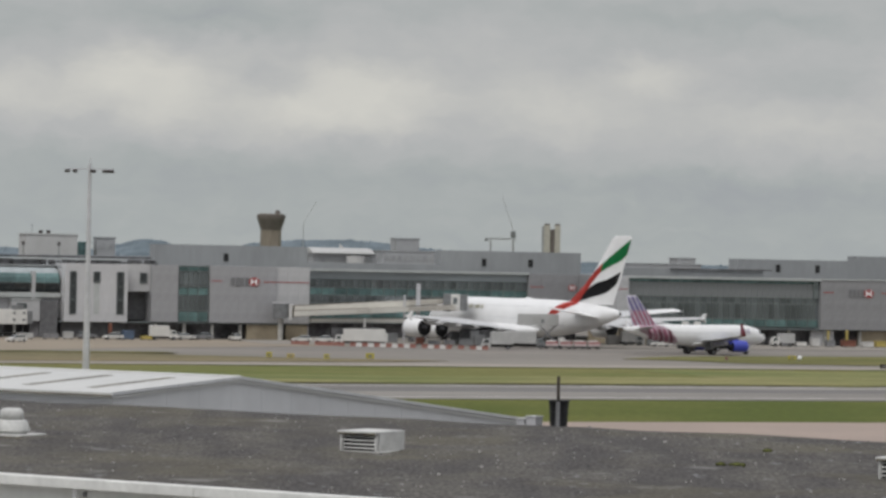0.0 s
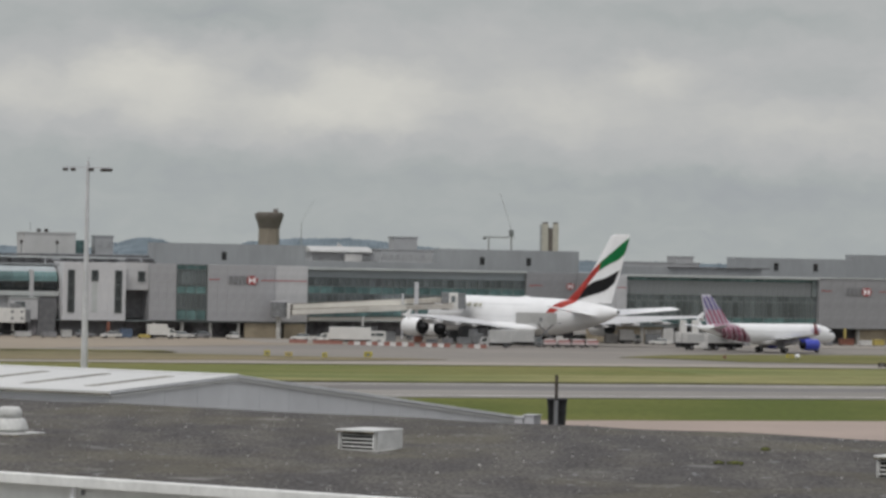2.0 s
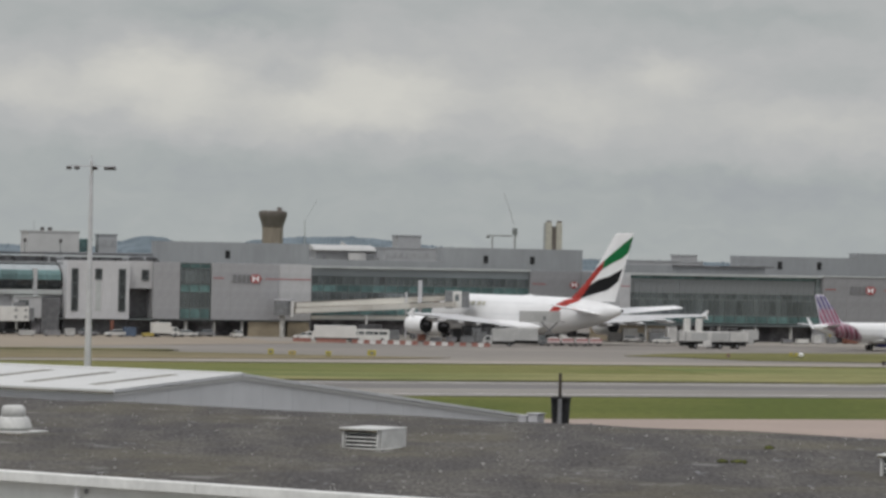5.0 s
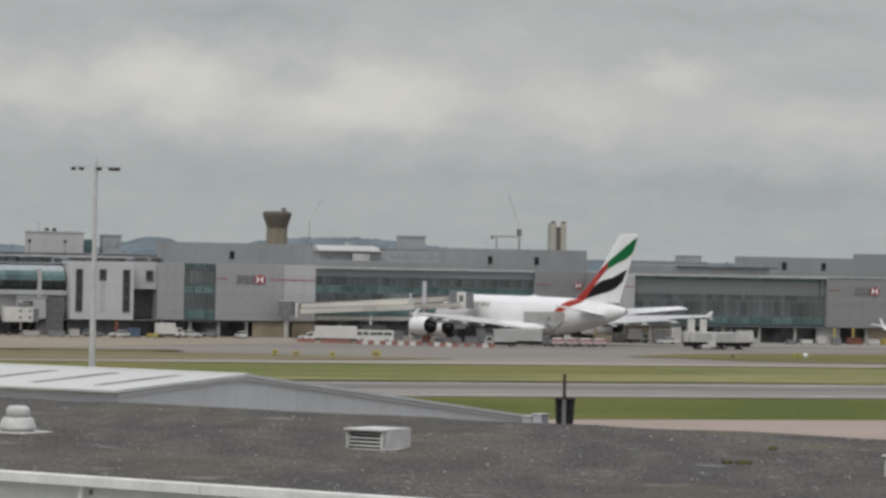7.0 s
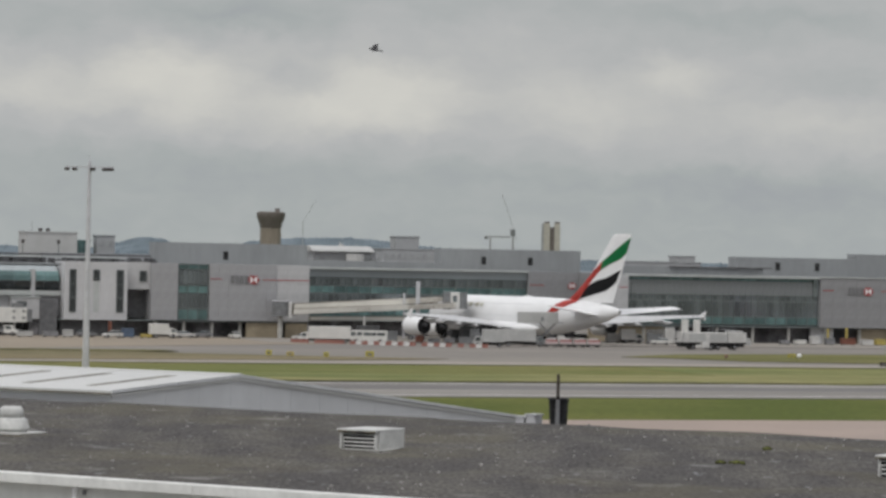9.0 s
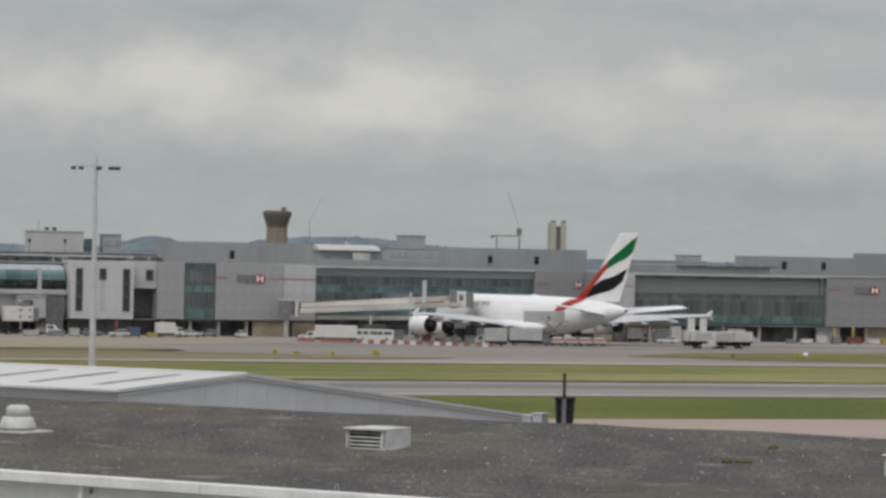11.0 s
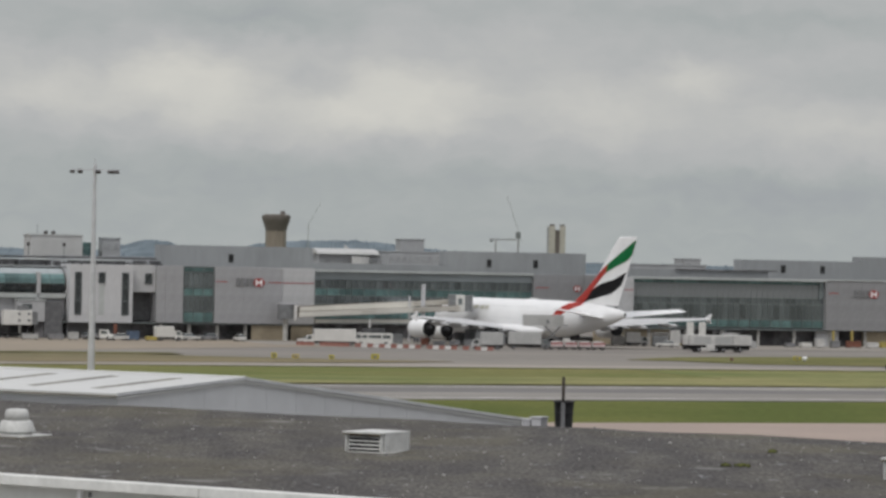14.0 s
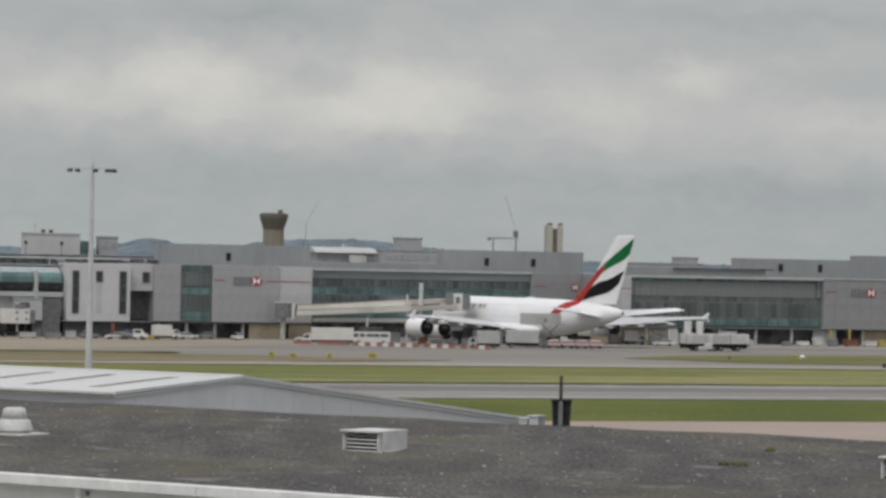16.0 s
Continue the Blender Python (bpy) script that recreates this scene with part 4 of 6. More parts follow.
def nacelle(parent, x, y, z, r, length, material, label=""):
    """A turbofan pod, intake at x, with a dark tail opening and a cone."""
    prof = [(0.0, 0.86), (0.04, 0.95), (0.14, 1.0), (0.5, 1.0), (0.8, 0.95), (1.0, 0.86)]
    rings = [[(x - length * u, y + r * k * math.cos(a * math.pi / 12), z + r * k * math.sin(a * math.pi / 12)) for a in range(24)] for u, k in prof]
    bm = loft(rings, caps=False)
    e = part("nacelle", bm, material, parent, label, smooth=True)
    part("fan", tube((x - 0.18 * length, y, z), (x - 0.2 * length, y, z), 0.9 * r, n=24), M["black"], e)
    part("exhaust", tube((x - 0.985 * length, y, z), (x - 0.95 * length, y, z), 0.85 * r, n=24), M["black"], e, "dark exhaust opening")
    part("exhaust_cone", tube((x - 0.9 * length, y, z), (x - 1.22 * length, y, z), 0.46 * r, 0.08 * r, 16), M["black"], e)
    part("lip", loft([[(x + 0.02 - 0.03 * length * q, y + r * k * math.cos(a * math.pi / 12), z + r * k * math.sin(a * math.pi / 12)) for a in range(24)] for q, k in ((0, 0.86), (0, 0.90), (1, 0.965), (1, 0.86))], caps=False), M["steel"], e)
    return e


def fus_at(stations, x):
    for a, b in zip(stations, stations[1:]):
        if a[0] <= x <= b[0]:
            q = (x - a[0]) / (b[0] - a[0])
            return tuple(a[i] + (b[i] - a[i]) * q for i in range(1, 4))
    return stations[-1][1:]


def hug(stations, pts, side, off=0.08):
    """A patch of livery on the hull: rows of (x, z low, z high) laid on its flank."""
    bm = bmesh.new()
    cols = []
    for x, z0, z1 in pts:
        w, h, zc = fus_at(stations, x)
        col = []
        for k in range(7):
            a0, a1 = (math.asin(max(-0.9995, min(0.9995, (z - zc) / h))) for z in (z0, z1))
            a = a0 + (a1 - a0) * k / 6
            col.append(bm.verts.new((x, side * (w + off) * math.cos(a), zc + (h + off) * math.sin(a))))
        cols.append(col)
    for a, b in zip(cols, cols[1:]):
        for k in range(6):
            bm.faces.new((a[k], a[k + 1], b[k + 1], b[k]))
    bmesh.ops.solidify(bm, geom=bm.faces[:], thickness=0.02)
    return bm


def fin_skin(fin, x, z, off=0.09):
    """How far from the middle plane the skin of a fin lies at x, z."""
    for ((xa, _, za), ca, ta), ((xb, _, zb), cb, tb) in zip(fin, fin[1:]):
        if za <= z <= zb or (z < za and za == fin[0][0][2]):
            q = max(0.0, (z - za) / (zb - za))
            u = (xa + (xb - xa) * q - x) / (ca + (cb - ca) * q)
            w = float(np.interp(u, (0, 0.06, 0.3, 0.65, 1), (0.0, 0.6, 1.0, 0.7, 0.05)))
            return 0.5 * (ta + (tb - ta) * q) * w + off
    return off


def smooth_rows(rows, n):
    """Hull stations filled in between the given ones."""
    out = []
    xs = [r[0] for r in rows]
    for i in range(n + 1):
        x = xs[0] + (xs[-1] - xs[0]) * (i / n)
        out.append((x, *fus_at(rows, x)))
    return sorted({*out, *rows})


BIG = [(0.0, 0.35, 0.40, 7.50), (1.2, 0.75, 0.95, 7.40), (5, 1.55, 1.9, 7.10), (12, 2.55, 3.05, 6.6), (20, 3.3, 3.85, 6.15), (27, 3.57, 4.2, 5.9), (56, 3.57, 4.2, 5.9),
       (61, 3.45, 4.0, 5.8), (65, 3.0, 3.4, 5.4), (68, 2.2, 2.5, 4.9), (69.6, 1.2, 1.4, 4.6), (70.2, 0.3, 0.35, 4.5)]


def big_airliner():
    v = thing("double_deck_airliner", pose(37.9, 720, 0.1, 0, 0, 125), "huge white double-deck airliner with red, green and black tail", "airliner")
    st = smooth_rows(BIG, 44)
    part("fuselage", loft([ring(x, w, h, z, 36) for x, w, h, z in st]), M["white"], v, "white double-deck fuselage", smooth=True)
    part("belly_fairing", loft([ring(x, w, h, z, 28) for x, w, h, z in ((26, 1.5, 0.6, 3.1), (30, 3.6, 1.3, 3.3), (40, 4.0, 1.6, 3.4), (48, 3.5, 1.3, 3.4), (52, 1.5, 0.6, 3.2))]), M["white"], v, smooth=True)
    # fin: leading edge swept, with a fillet at its foot
    fin = [((18.2, 0, 9.3), 15.7, 0.9), ((11.2, 0, 14.2), 10.9, 0.75), ((2.9, 0, 23.7), 6.3, 0.42), ((1.9, 0, 24.1), 5.2, 0.2)]
    rings = []
    for (x, _, z), c, t in fin:
        prof = [(0, 0), (0.06, 0.6), (0.3, 1), (0.65, 0.7), (1, 0.05), (1, -0.05), (0.65, -0.7), (0.3, -1), (0.06, -0.6)]
        rings.append([(x - c * u, t * 0.5 * w, z) for u, w in prof])
    f = part("fin", loft(rings), M["white"], v, "white tail fin with flag-coloured stripes")

    def curve(pts, n=8):
        out = []
        m = len(pts)
        for i in range(m - 1):
            p0, p1, p2, p3 = pts[max(i - 1, 0)], pts[i], pts[i + 1], pts[min(i + 2, m - 1)]
            for k in range(n):
                t = k / n
                out.append(tuple(0.5 * (2 * b + (c - a) * t + (2 * a - 5 * b + 4 * c - d) * t * t + (3 * b - a - 3 * c + d) * t ** 3) for a, b, c, d in zip(p0, p1, p2, p3)))
        return out + [pts[-1]]

    def band(name, upper, lower, material, label):
        for side in (1, -1):
            bm = bmesh.new()
            a, b = curve(upper), curve(lower)
            va = [bm.verts.new((x, side * fin_skin(fin, x, z), z)) for x, z in a]
            vm = [bm.verts.new(((p + q) / 2, side * fin_skin(fin, (p + q) / 2, (z + w) / 2), (z + w) / 2)) for (p, z), (q, w) in zip(a, b)]
            vb = [bm.verts.new((x, side * fin_skin(fin, x, z), z)) for x, z in b]
            for i in range(len(a) - 1):
                bm.faces.new((va[i], va[i + 1], vm[i + 1], vm[i]))
                bm.faces.new((vm[i], vm[i + 1], vb[i + 1], vb[i]))
            bmesh.ops.solidify(bm, geom=bm.faces[:], thickness=0.02)
            part(name, bm, material, f, label)

    band("green_band", [(6.1, 18.1), (2.0, 20.4), (-1.2, 22.2), (-3.3, 23.3)], [(6.5, 16.3), (3.4, 17.6), (0.2, 18.7), (-1.9, 20.0)], M["green"], "green curved band")
    band("black_band", [(11.3, 12.5), (8.2, 13.9), (4.2, 14.8), (-0.2, 16.5)], [(13.9, 9.9), (9.0, 11.0), (4.6, 12.0), (1.4, 13.8)], M["black"], "black curved band")
    band("red_band", [(6.0, 18.2), (9.4, 16.0), (13.2, 13.0), (17.6, 9.9)], [(6.5, 16.4), (8.6, 14.8), (11.2, 12.5), (14.2, 9.5)], M["red"], "red curved band")
    for side in (1, -1):
        part("red_sweep", hug(BIG, [(13.6, 9.15, 9.6), (15, 8.7, 9.75), (16.5, 8.1, 9.75), (18, 7.3, 9.4), (19.2, 6.6, 8.7), (20.4, 5.8, 7.8), (21.4, 5.1, 6.8)], side), M["red"], v, "red stripe sweeping down the hull")
        for x, w in ((45.5, 1.0), (47, 1.6), (49.4, 1.5), (51.4, 1.2)):
            part("gold_lettering", hug(BIG, [(x, 7.7, 8.3), (x + w * 0.4, 7.6, 8.6), (x + w, 7.7, 8.2)], side), M["gold"], v, "faint gold flowing script")
        me_w = mesh_of(box(-0.13, 0.13, -0.03, 0.03, -0.17, 0.17), "cabin_window", M["cabin_win"])
        for z, x0, x1, dx in ((5.8, 26, 62, 1.1), (8.4, 28, 58, 1.1)):
            x = x0
            while x < x1:
                w, h, zc = fus_at(BIG, x)
                part("cabin_window", me_w, None, v, at=pose(x, side * w * math.sqrt(max(0.01, 1 - ((z - zc) / h) ** 2)), z))
                x += dx
        # wings with a kink, fence at the tip, flap fairings
        part("wing", wing(((49.5, side * 3.0, 3.6), 17.5, 2.6), ((23.6, side * 39.8, 6.3), 4.0, 0.5), ((42.0, side * 14.9, 5.0), 11.5, 1.6), drop=0.04), M["grey_wing"], v, "long swept wing")
        part("wing_fence", prism([(20.4, 5.4), (22.4, 6.2), (20.2, 7.4), (19.5, 7.4), (20.2, 6.2), (19.7, 5.4)], side * 39.7, side * 39.95), M["white"], v)
        part("tailplane", wing(((13.8, side * 1.0, 7.3), 8.0, 1.0), ((3.4, side * 16.6, 8.6), 3.8, 0.4), drop=0.10), M["white"], v)
        for y, xe in ((10.5, 31.6), (18.0, 29.4), (24.5, 26.6), (31.0, 23.8)):
            zf = 3.3 + (y - 3) * 0.07
            part("flap_fairing", loft([ring(xe + 4.5, 0.12, 0.15, zf - 0.3, 10), ring(xe + 1.5, 0.4, 0.55, zf - 0.5, 10), ring(xe - 1.8, 0.28, 0.35, zf - 0.5, 10), ring(xe - 3.4, 0.05, 0.06, zf - 0.45, 10)]), M["grey_wing"], v, smooth=True, at=pose(0, side * y, 0))
        part("flap", loft([[(33.0, side * 4.0, 3.5), (33.0, side * 4.0, 3.2), (30.2, side * 4.0, 2.9), (30.4, side * 4.0, 3.1)],
                           [(31.2, side * 14.9, 4.75), (31.2, side * 14.9, 4.5), (28.8, side * 14.9, 4.1), (29.0, side * 14.9, 4.3)],
                           [(24.6, side * 30.5, 5.65), (24.6, side * 30.5, 5.5), (23.0, side * 30.5, 5.2), (23.2, side * 30.5, 5.35)]]), M["grey_wing"], v, "grey trailing flap")
        part("root_fillet", loft([ring(49.5, 0.5, 0.4, 3.4, 14), ring(44, 1.5, 1.1, 3.4, 14), ring(34, 1.9, 1.35, 3.2, 14), ring(28, 1.2, 0.9, 3.2, 14), ring(24.5, 0.3, 0.25, 3.3, 14)]), M["white"], v, "white wing root fillet", smooth=True, at=pose(0, side * 3.3, 0))
        for y, x, z in ((14.9, 50.4, 2.95), (25.7, 41.6, 3.45)):
            nacelle(v, x, side * y, z, 2.05, 5.8, M["white"], "white engine nacelle")
            part("pylon", prism([(x - 0.6, z + 1.5), (x - 2.2, z + 2.4), (x - 6.5, z + 2.4), (x - 5.0, z + 1.0)], side * y - 0.22, side * y + 0.22), M["grey_wing"], v)
        for x, y, ax in ((36.0, 6.2, 2), (32.5, 2.6, 3)):
            part("gear_leg", tube((x, side * y, 0.7), (x, side * y, 4.0), 0.24), M["alloy"], v)
            for k in range(ax):
                for q in (-0.65, 0.65):
                    wheel(v, x + (k - (ax - 1) / 2) * 1.7, side * y + q, 0.70, 0.5)
    part("nose_gear_leg", tube((65.2, 0, 0.6), (65.2, 0, 3.6), 0.18), M["alloy"], v)
    for q in (-0.5, 0.5):
        wheel(v, 65.2, q, 0.62, 0.4)
    part("tail_outlet", tube((-0.03, 0, 7.5), (0.25, 0, 7.5), 0.33, 0.36), M["lampcase"], v)
    part("dome_antenna", loft([ring(31, 0.2, 0.05, 10.1, 12), ring(33, 0.6, 0.28, 10.12, 12), ring(35, 0.2, 0.05, 10.1, 12)]), M["white"], v)
    return v


big_airliner()

SMALL = [(-20.0, 0.15, 0.2, 5.05), (-19.2, 0.45, 0.5, 5.0), (-16, 0.95, 1.05, 4.75), (-11, 1.55, 1.65, 4.35), (-6.5, 1.92, 2.02, 3.95), (-4, 1.975, 2.07, 3.9), (10, 1.975, 2.07, 3.9),
         (12.6, 1.92, 2.0, 3.85), (14.6, 1.7, 1.75, 3.65), (16.2, 1.2, 1.25, 3.45), (17.2, 0.65, 0.7, 3.3), (17.6, 0.15, 0.2, 3.25)]


def small_airliner():
    v = thing("narrow_body_airliner", pose(64.7, 705, 0, 0, 0, 37), "white narrow-body airliner with pink-striped tail and blue engines", "airliner")
    v.scale = (1.018, 1.018, 1.018)
    st = smooth_rows(SMALL, 36)
    part("fuselage", loft([ring(x, w, h, z, 32) for x, w, h, z in st]), M["white"], v, "white fuselage", smooth=True)
    # Belly takes the greyer white to paint in shade beneath the wing.
    part("belly_fairing", loft([ring(x, w, h, z, 20) for x, w, h, z in ((-4.5, 0.8, 0.3, 2.1), (-2, 1.9, 0.7, 2.15), (3.5, 2.0, 0.8, 2.15), (6.5, 0.8, 0.3, 2.1))]), M["white_dirty"], v, smooth=True)
    fin = [((-10.6, 0, 5.4), 7.2, 0.5), ((-12.2, 0, 6.6), 5.9, 0.45), ((-16.6, 0, 11.3), 2.9, 0.25), ((-17.1, 0, 11.75), 2.2, 0.1)]
    rings = []
    for (x, _, z), c, t in fin:
        prof = [(0, 0), (0.06, 0.6), (0.3, 1), (0.65, 0.7), (1, 0.05), (1, -0.05), (0.65, -0.7), (0.3, -1), (0.06, -0.6)]
        rings.append([(x - c * u, t * 0.5 * w, z) for u, w in prof])
    f = part("fin", loft(rings), M["lilac"], v, "pale lilac fin with slanted stripes")
    # slanted stripes, purple above and magenta below
    for side in (1, -1):
        for k in range(6):
            for z0, z1, m in ((5.5, 8.7, "pinkp"), (8.7, 11.4, "purple")):
                bm = bmesh.new()

                def edge(z, q):
                    le = -10.9 - (z - 5.6) * 1.0
                    te = -17.6 - (z - 5.4) * 0.27
                    x = -11.9 - k * 1.12 - q * 0.62 - (z - 5.4) * 0.62
                    x = max(te, min(le - 0.15, x))
                    return (x, side * fin_skin(fin, x, z), z)
                vs = []
                for z in (z0, (z0 + z1) / 2, z1):
                    vs.append([bm.verts.new(edge(z, 0)), bm.verts.new(edge(z, 1))])
                for a, b in zip(vs, vs[1:]):
                    if abs(a[0].co.x - a[1].co.x) + abs(b[0].co.x - b[1].co.x) > 0.1:
                        bm.faces.new((a[0], a[1], b[1], b[0]))
                if bm.faces:
                    bmesh.ops.solidify(bm, geom=bm.faces[:], thickness=0.015)
                    part("stripe", bm, M[m], f, "slanted tail stripe")
                else:
                    bm.free()
        part("tail_wrap", hug(SMALL, [(-16.5, 4.6, 5.6), (-14, 3.5, 5.8), (-12, 3.0, 5.9), (-10.5, 2.7, 5.5), (-9, 2.45, 4.6), (-8, 2.3, 3.6), (-7.2, 2.2, 2.8)], side), M["wrap"], v, "pink wrap on the tail cone")
        for k in range(5):
            x = -14.8 + 1.25 * k
            part("tail_wrap_stripe", hug(SMALL, [(x, 4.9 - 0.12 * k, 5.6 - 0.1 * k), (x + 0.55, 3.8 - 0.1 * k, 5.1 - 0.12 * k), (x + 1.1, 3.0 - 0.1 * k, 4.2 - 0.15 * k), (x + 1.6, 2.5 - 0.08 * k, 3.3 - 0.15 * k)], side, 0.13), M["pinkp"] if k % 2 else M["plum"], v, "slanted magenta stripe")
        me_w = mesh_of(box(-0.12, 0.12, -0.02, 0.02, -0.17, 0.17), "cabin_window", M["cabin_win"])
        x = -9.5
        while x < 12:
            w, h, zc = fus_at(SMALL, x)
            part("cabin_window", me_w, None, v, at=pose(x, side * w * 0.985, zc + 0.42))
            x += 0.75
        part("wing", wing(((5.6, side * 1.8, 2.75), 7.0, 0.9), ((-2.6, side * 16.9, 4.15), 1.6, 0.16), ((1.9, side * 6.4, 3.1), 4.0, 0.5)), M["grey_wing"], v, "grey swept wing")
        # Fairings and gear doors are coloured dark to deepen the underwing shade.
        for y, xe in ((3.4, -0.6), (7.6, -1.4), (11.4, -2.4)):
            part("flap_fairing", loft([ring(xe + 2.2, 0.06, 0.08, 0, 10), ring(xe + 0.8, 0.2, 0.28, -0.12, 10), ring(xe - 0.9, 0.14, 0.2, -0.12, 10), ring(xe - 1.8, 0.03, 0.04, -0.1, 10)]), M["sleeve"], v, "flap track fairing with wing shade in its dark grey", smooth=True, at=pose(0, side * y, 2.45 + 0.09 * y))
        part("gear_door", box(-0.9, 0.9, side * 2.5 - 0.06, side * 2.5 + 0.06, 0.9, 2.3, 0.04), M["sleeve"], v)
        part("sharklet", loft([[(-2.7, side * 16.9, 4.12), (-4.2, side * 16.9, 4.12), (-4.2, side * 16.85, 4.2), (-2.7, side * 16.85, 4.2)],
                               [(-3.4, side * 17.4, 4.8), (-4.5, side * 17.4, 4.8), (-4.5, side * 17.3, 4.8), (-3.4, side * 17.3, 4.8)],
                               [(-4.6, side * 17.8, 6.6), (-5.1, side * 17.8, 6.6), (-5.1, side * 17.74, 6.6), (-4.6, side * 17.74, 6.6)]]), M["plum"] if side < 0 else M["white"], v, "upturned wing tip")
        part("tailplane", wing(((-14.2, side * 0.7, 5.0), 3.6, 0.4), ((-17.6, side * 6.2, 5.6), 1.4, 0.12)), M["grey_wing"], v)
        nacelle(v, 7.2, side * 5.75, 1.80, 1.2, 3.9, M["blue"], "blue engine nacelle")
        part("pylon", prism([(6.0, 2.7), (4.6, 3.4), (1.6, 3.3), (3.2, 2.2)], side * 5.75 - 0.15, side * 5.75 + 0.15), M["blue"], v)
        part("gear_leg", tube((0, side * 3.8, 0.5), (0, side * 3.6, 2.6), 0.14), M["alloy"], v)
        for q in (-0.42, 0.42):
            wheel(v, 0, side * 3.8 + q, 0.58, 0.36)
        for x in (9.2, 10.2, 11.2):
            part("nose_lettering", hug(SMALL, [(x, 4.3, 5.0), (x + 0.35, 4.2, 5.2), (x + 0.7, 4.3, 4.9)], side), M["lilac"], v, "pale lilac script near the nose")
        part("cockpit_window", hug(SMALL, [(14.9, 4.25, 4.75), (15.5, 4.15, 4.6), (16.1, 4.05, 4.4)], side, 0.015), M["pane"], v)
    part("nose_gear_leg", tube((12.6, 0, 0.4), (12.6, 0, 2.3), 0.1), M["alloy"], v)
    for q in (-0.25, 0.25):
        wheel(v, 12.6, q, 0.38, 0.22)
    return v


jet = small_airliner()

# ---- jet bridge ----


def beam(p, q, w, h, bm=None):
    """A square tunnel from p to q, w wide and h high."""
    p, q = Vector(p), Vector(q)
    d = (q - p).normalized()
    side = Vector((d.y, -d.x, 0)).normalized() * (w / 2)
    up = Vector((0, 0, h / 2))
    return loft([[c + side + up, c - side + up, c - side - up, c + side - up] for c in (p, q)], bm=bm)


def jet_bridge():
    v = thing("jet_bridge", pose(-34.9, 741.5, 0), "cream double jet bridge on grey columns reaching a parked airliner", "jet bridge")
    part("rotunda", tube((0, 0, 4.9), (0, 0, 8.1), 2.1, n=20), M["bridge_d"], v, "grey rotunda")
    part("rotunda_roof", tube((0, 0, 8.1), (0, 0, 8.3), 2.25, n=20), M["steel"], v)
    part("column", tube((-0.3, 0, 0), (-0.3, 0, 4.9), 0.55), M["column"], v)
    part("collar", box(1.6, 2.3, -2.4, 1.6, 4.6, 8.0, 0.05), M["white_dirty"], v, "pale collar frame")
    E = Vector((37.6, 15.0, 0))
    for k, (z0, z1, dy) in enumerate(((5.95, 7.85, -1.9), (7.05, 9.25, 1.6))):
        a, b = Vector((2.2, -0.4 + dy * 0.3, z0)), Vector((E.x, E.y + dy, z1))
        t = part("tunnel", beam(a, b, 2.6, 1.15), M["bridge"], v, "cream ribbed tunnel")
        for u0, u1, w, h in ((0.0, 0.38, 2.9, 1.05), (0.36, 0.70, 2.75, 1.2)):
            part("tunnel_section", beam(a.lerp(b, u0), a.lerp(b, u1), w, h), M["bridge"], t)
        for s in (-0.60, 0.0, 0.64):
            part("edge_rail", beam(a + Vector((0, -1.45, s)), b + Vector((0, -1.4, s * 0.8)), 0.1, 0.16), M["bridge_rail"], t)
    part("under_truss", beam((6, 2.0, 4.5), (27, 9.5, 4.7), 1.6, 0.8), M["bridge"], v, "pale lower gangway")
    part("under_rail", beam((6, 1.1, 4.95), (27, 8.6, 5.2), 0.1, 0.1), M["bridge_rail"], v)
    part("lift_column", box(29.2, 30.1, 9.4, 10.2, 0.4, 13.0, 0.05), M["steel"], v, "tall grey lift column")
    part("lift_column", box(26.4, 26.8, 9.4, 9.9, 0.4, 10.4, 0.05), M["steel"], v)
    part("drive_bogie", box(27.6, 31.4, 9.0, 11.0, 0.25, 1.1, 0.1), M["alloy"], v)
    for x in (28.2, 30.8):
        wheel(v, x, 8.9, 0.55, 0.4)
    for k, (x0, x1, m) in enumerate(((35.2, 36.9, "bridge_d"), (36.9, 38.9, "van"), (38.9, 40.6, "bridge_d"))):
        part("cab", box(x0, x1, 12.2, 17.2, 6.9 + 0.1 * k, 10.8 - 0.08 * k, 0.08), M[m], v, "bridge head cab" if m == "van" else "dark folding bellows")
    part("cab_window", box(37.4, 38.3, 12.12, 12.22, 8.6, 10.0), M["pane"], v)
    part("hanging_duct", tube((18, 4.6, 3.2), (18, 4.6, 5.2), 0.25), M["white_dirty"], v)
    return v


jet_bridge()

# ---- vehicles ----


def box_van(m, label, lb=4.2, hb=2.3, name="box_van", body="van", cab="van", z0=0.75, group=""):
    v = thing(name, m, label, "van", group)
    part("cargo_box", box(-lb / 2 - 0.9, lb / 2 - 0.9, -1.15, 1.15, z0, z0 + hb, 0.06), M[body], v)
    c = part("cab", prism([(lb / 2 - 0.85, 0.4), (lb / 2 + 0.9, 0.4), (lb / 2 + 0.95, 1.1), (lb / 2 + 0.45, 2.1), (lb / 2 - 0.85, 2.15)], -1.0, 1.0), M[cab], v)
    part("side_window", prism([(lb / 2 - 0.4, 1.25), (lb / 2 + 0.75, 1.25), (lb / 2 + 0.35, 1.95), (lb / 2 - 0.4, 1.95)], -1.02, 1.02), M["pane"], c)
    part("chassis", box(-lb / 2 - 0.9, lb / 2 + 0.8, -0.8, 0.8, 0.4, z0), M["tyre"], v)
    for x in (-lb / 2 + 0.2, lb / 2 + 0.1):
        for y in (-0.95, 0.95):
            wheel(v, x, y, 0.42, 0.28)
    return v


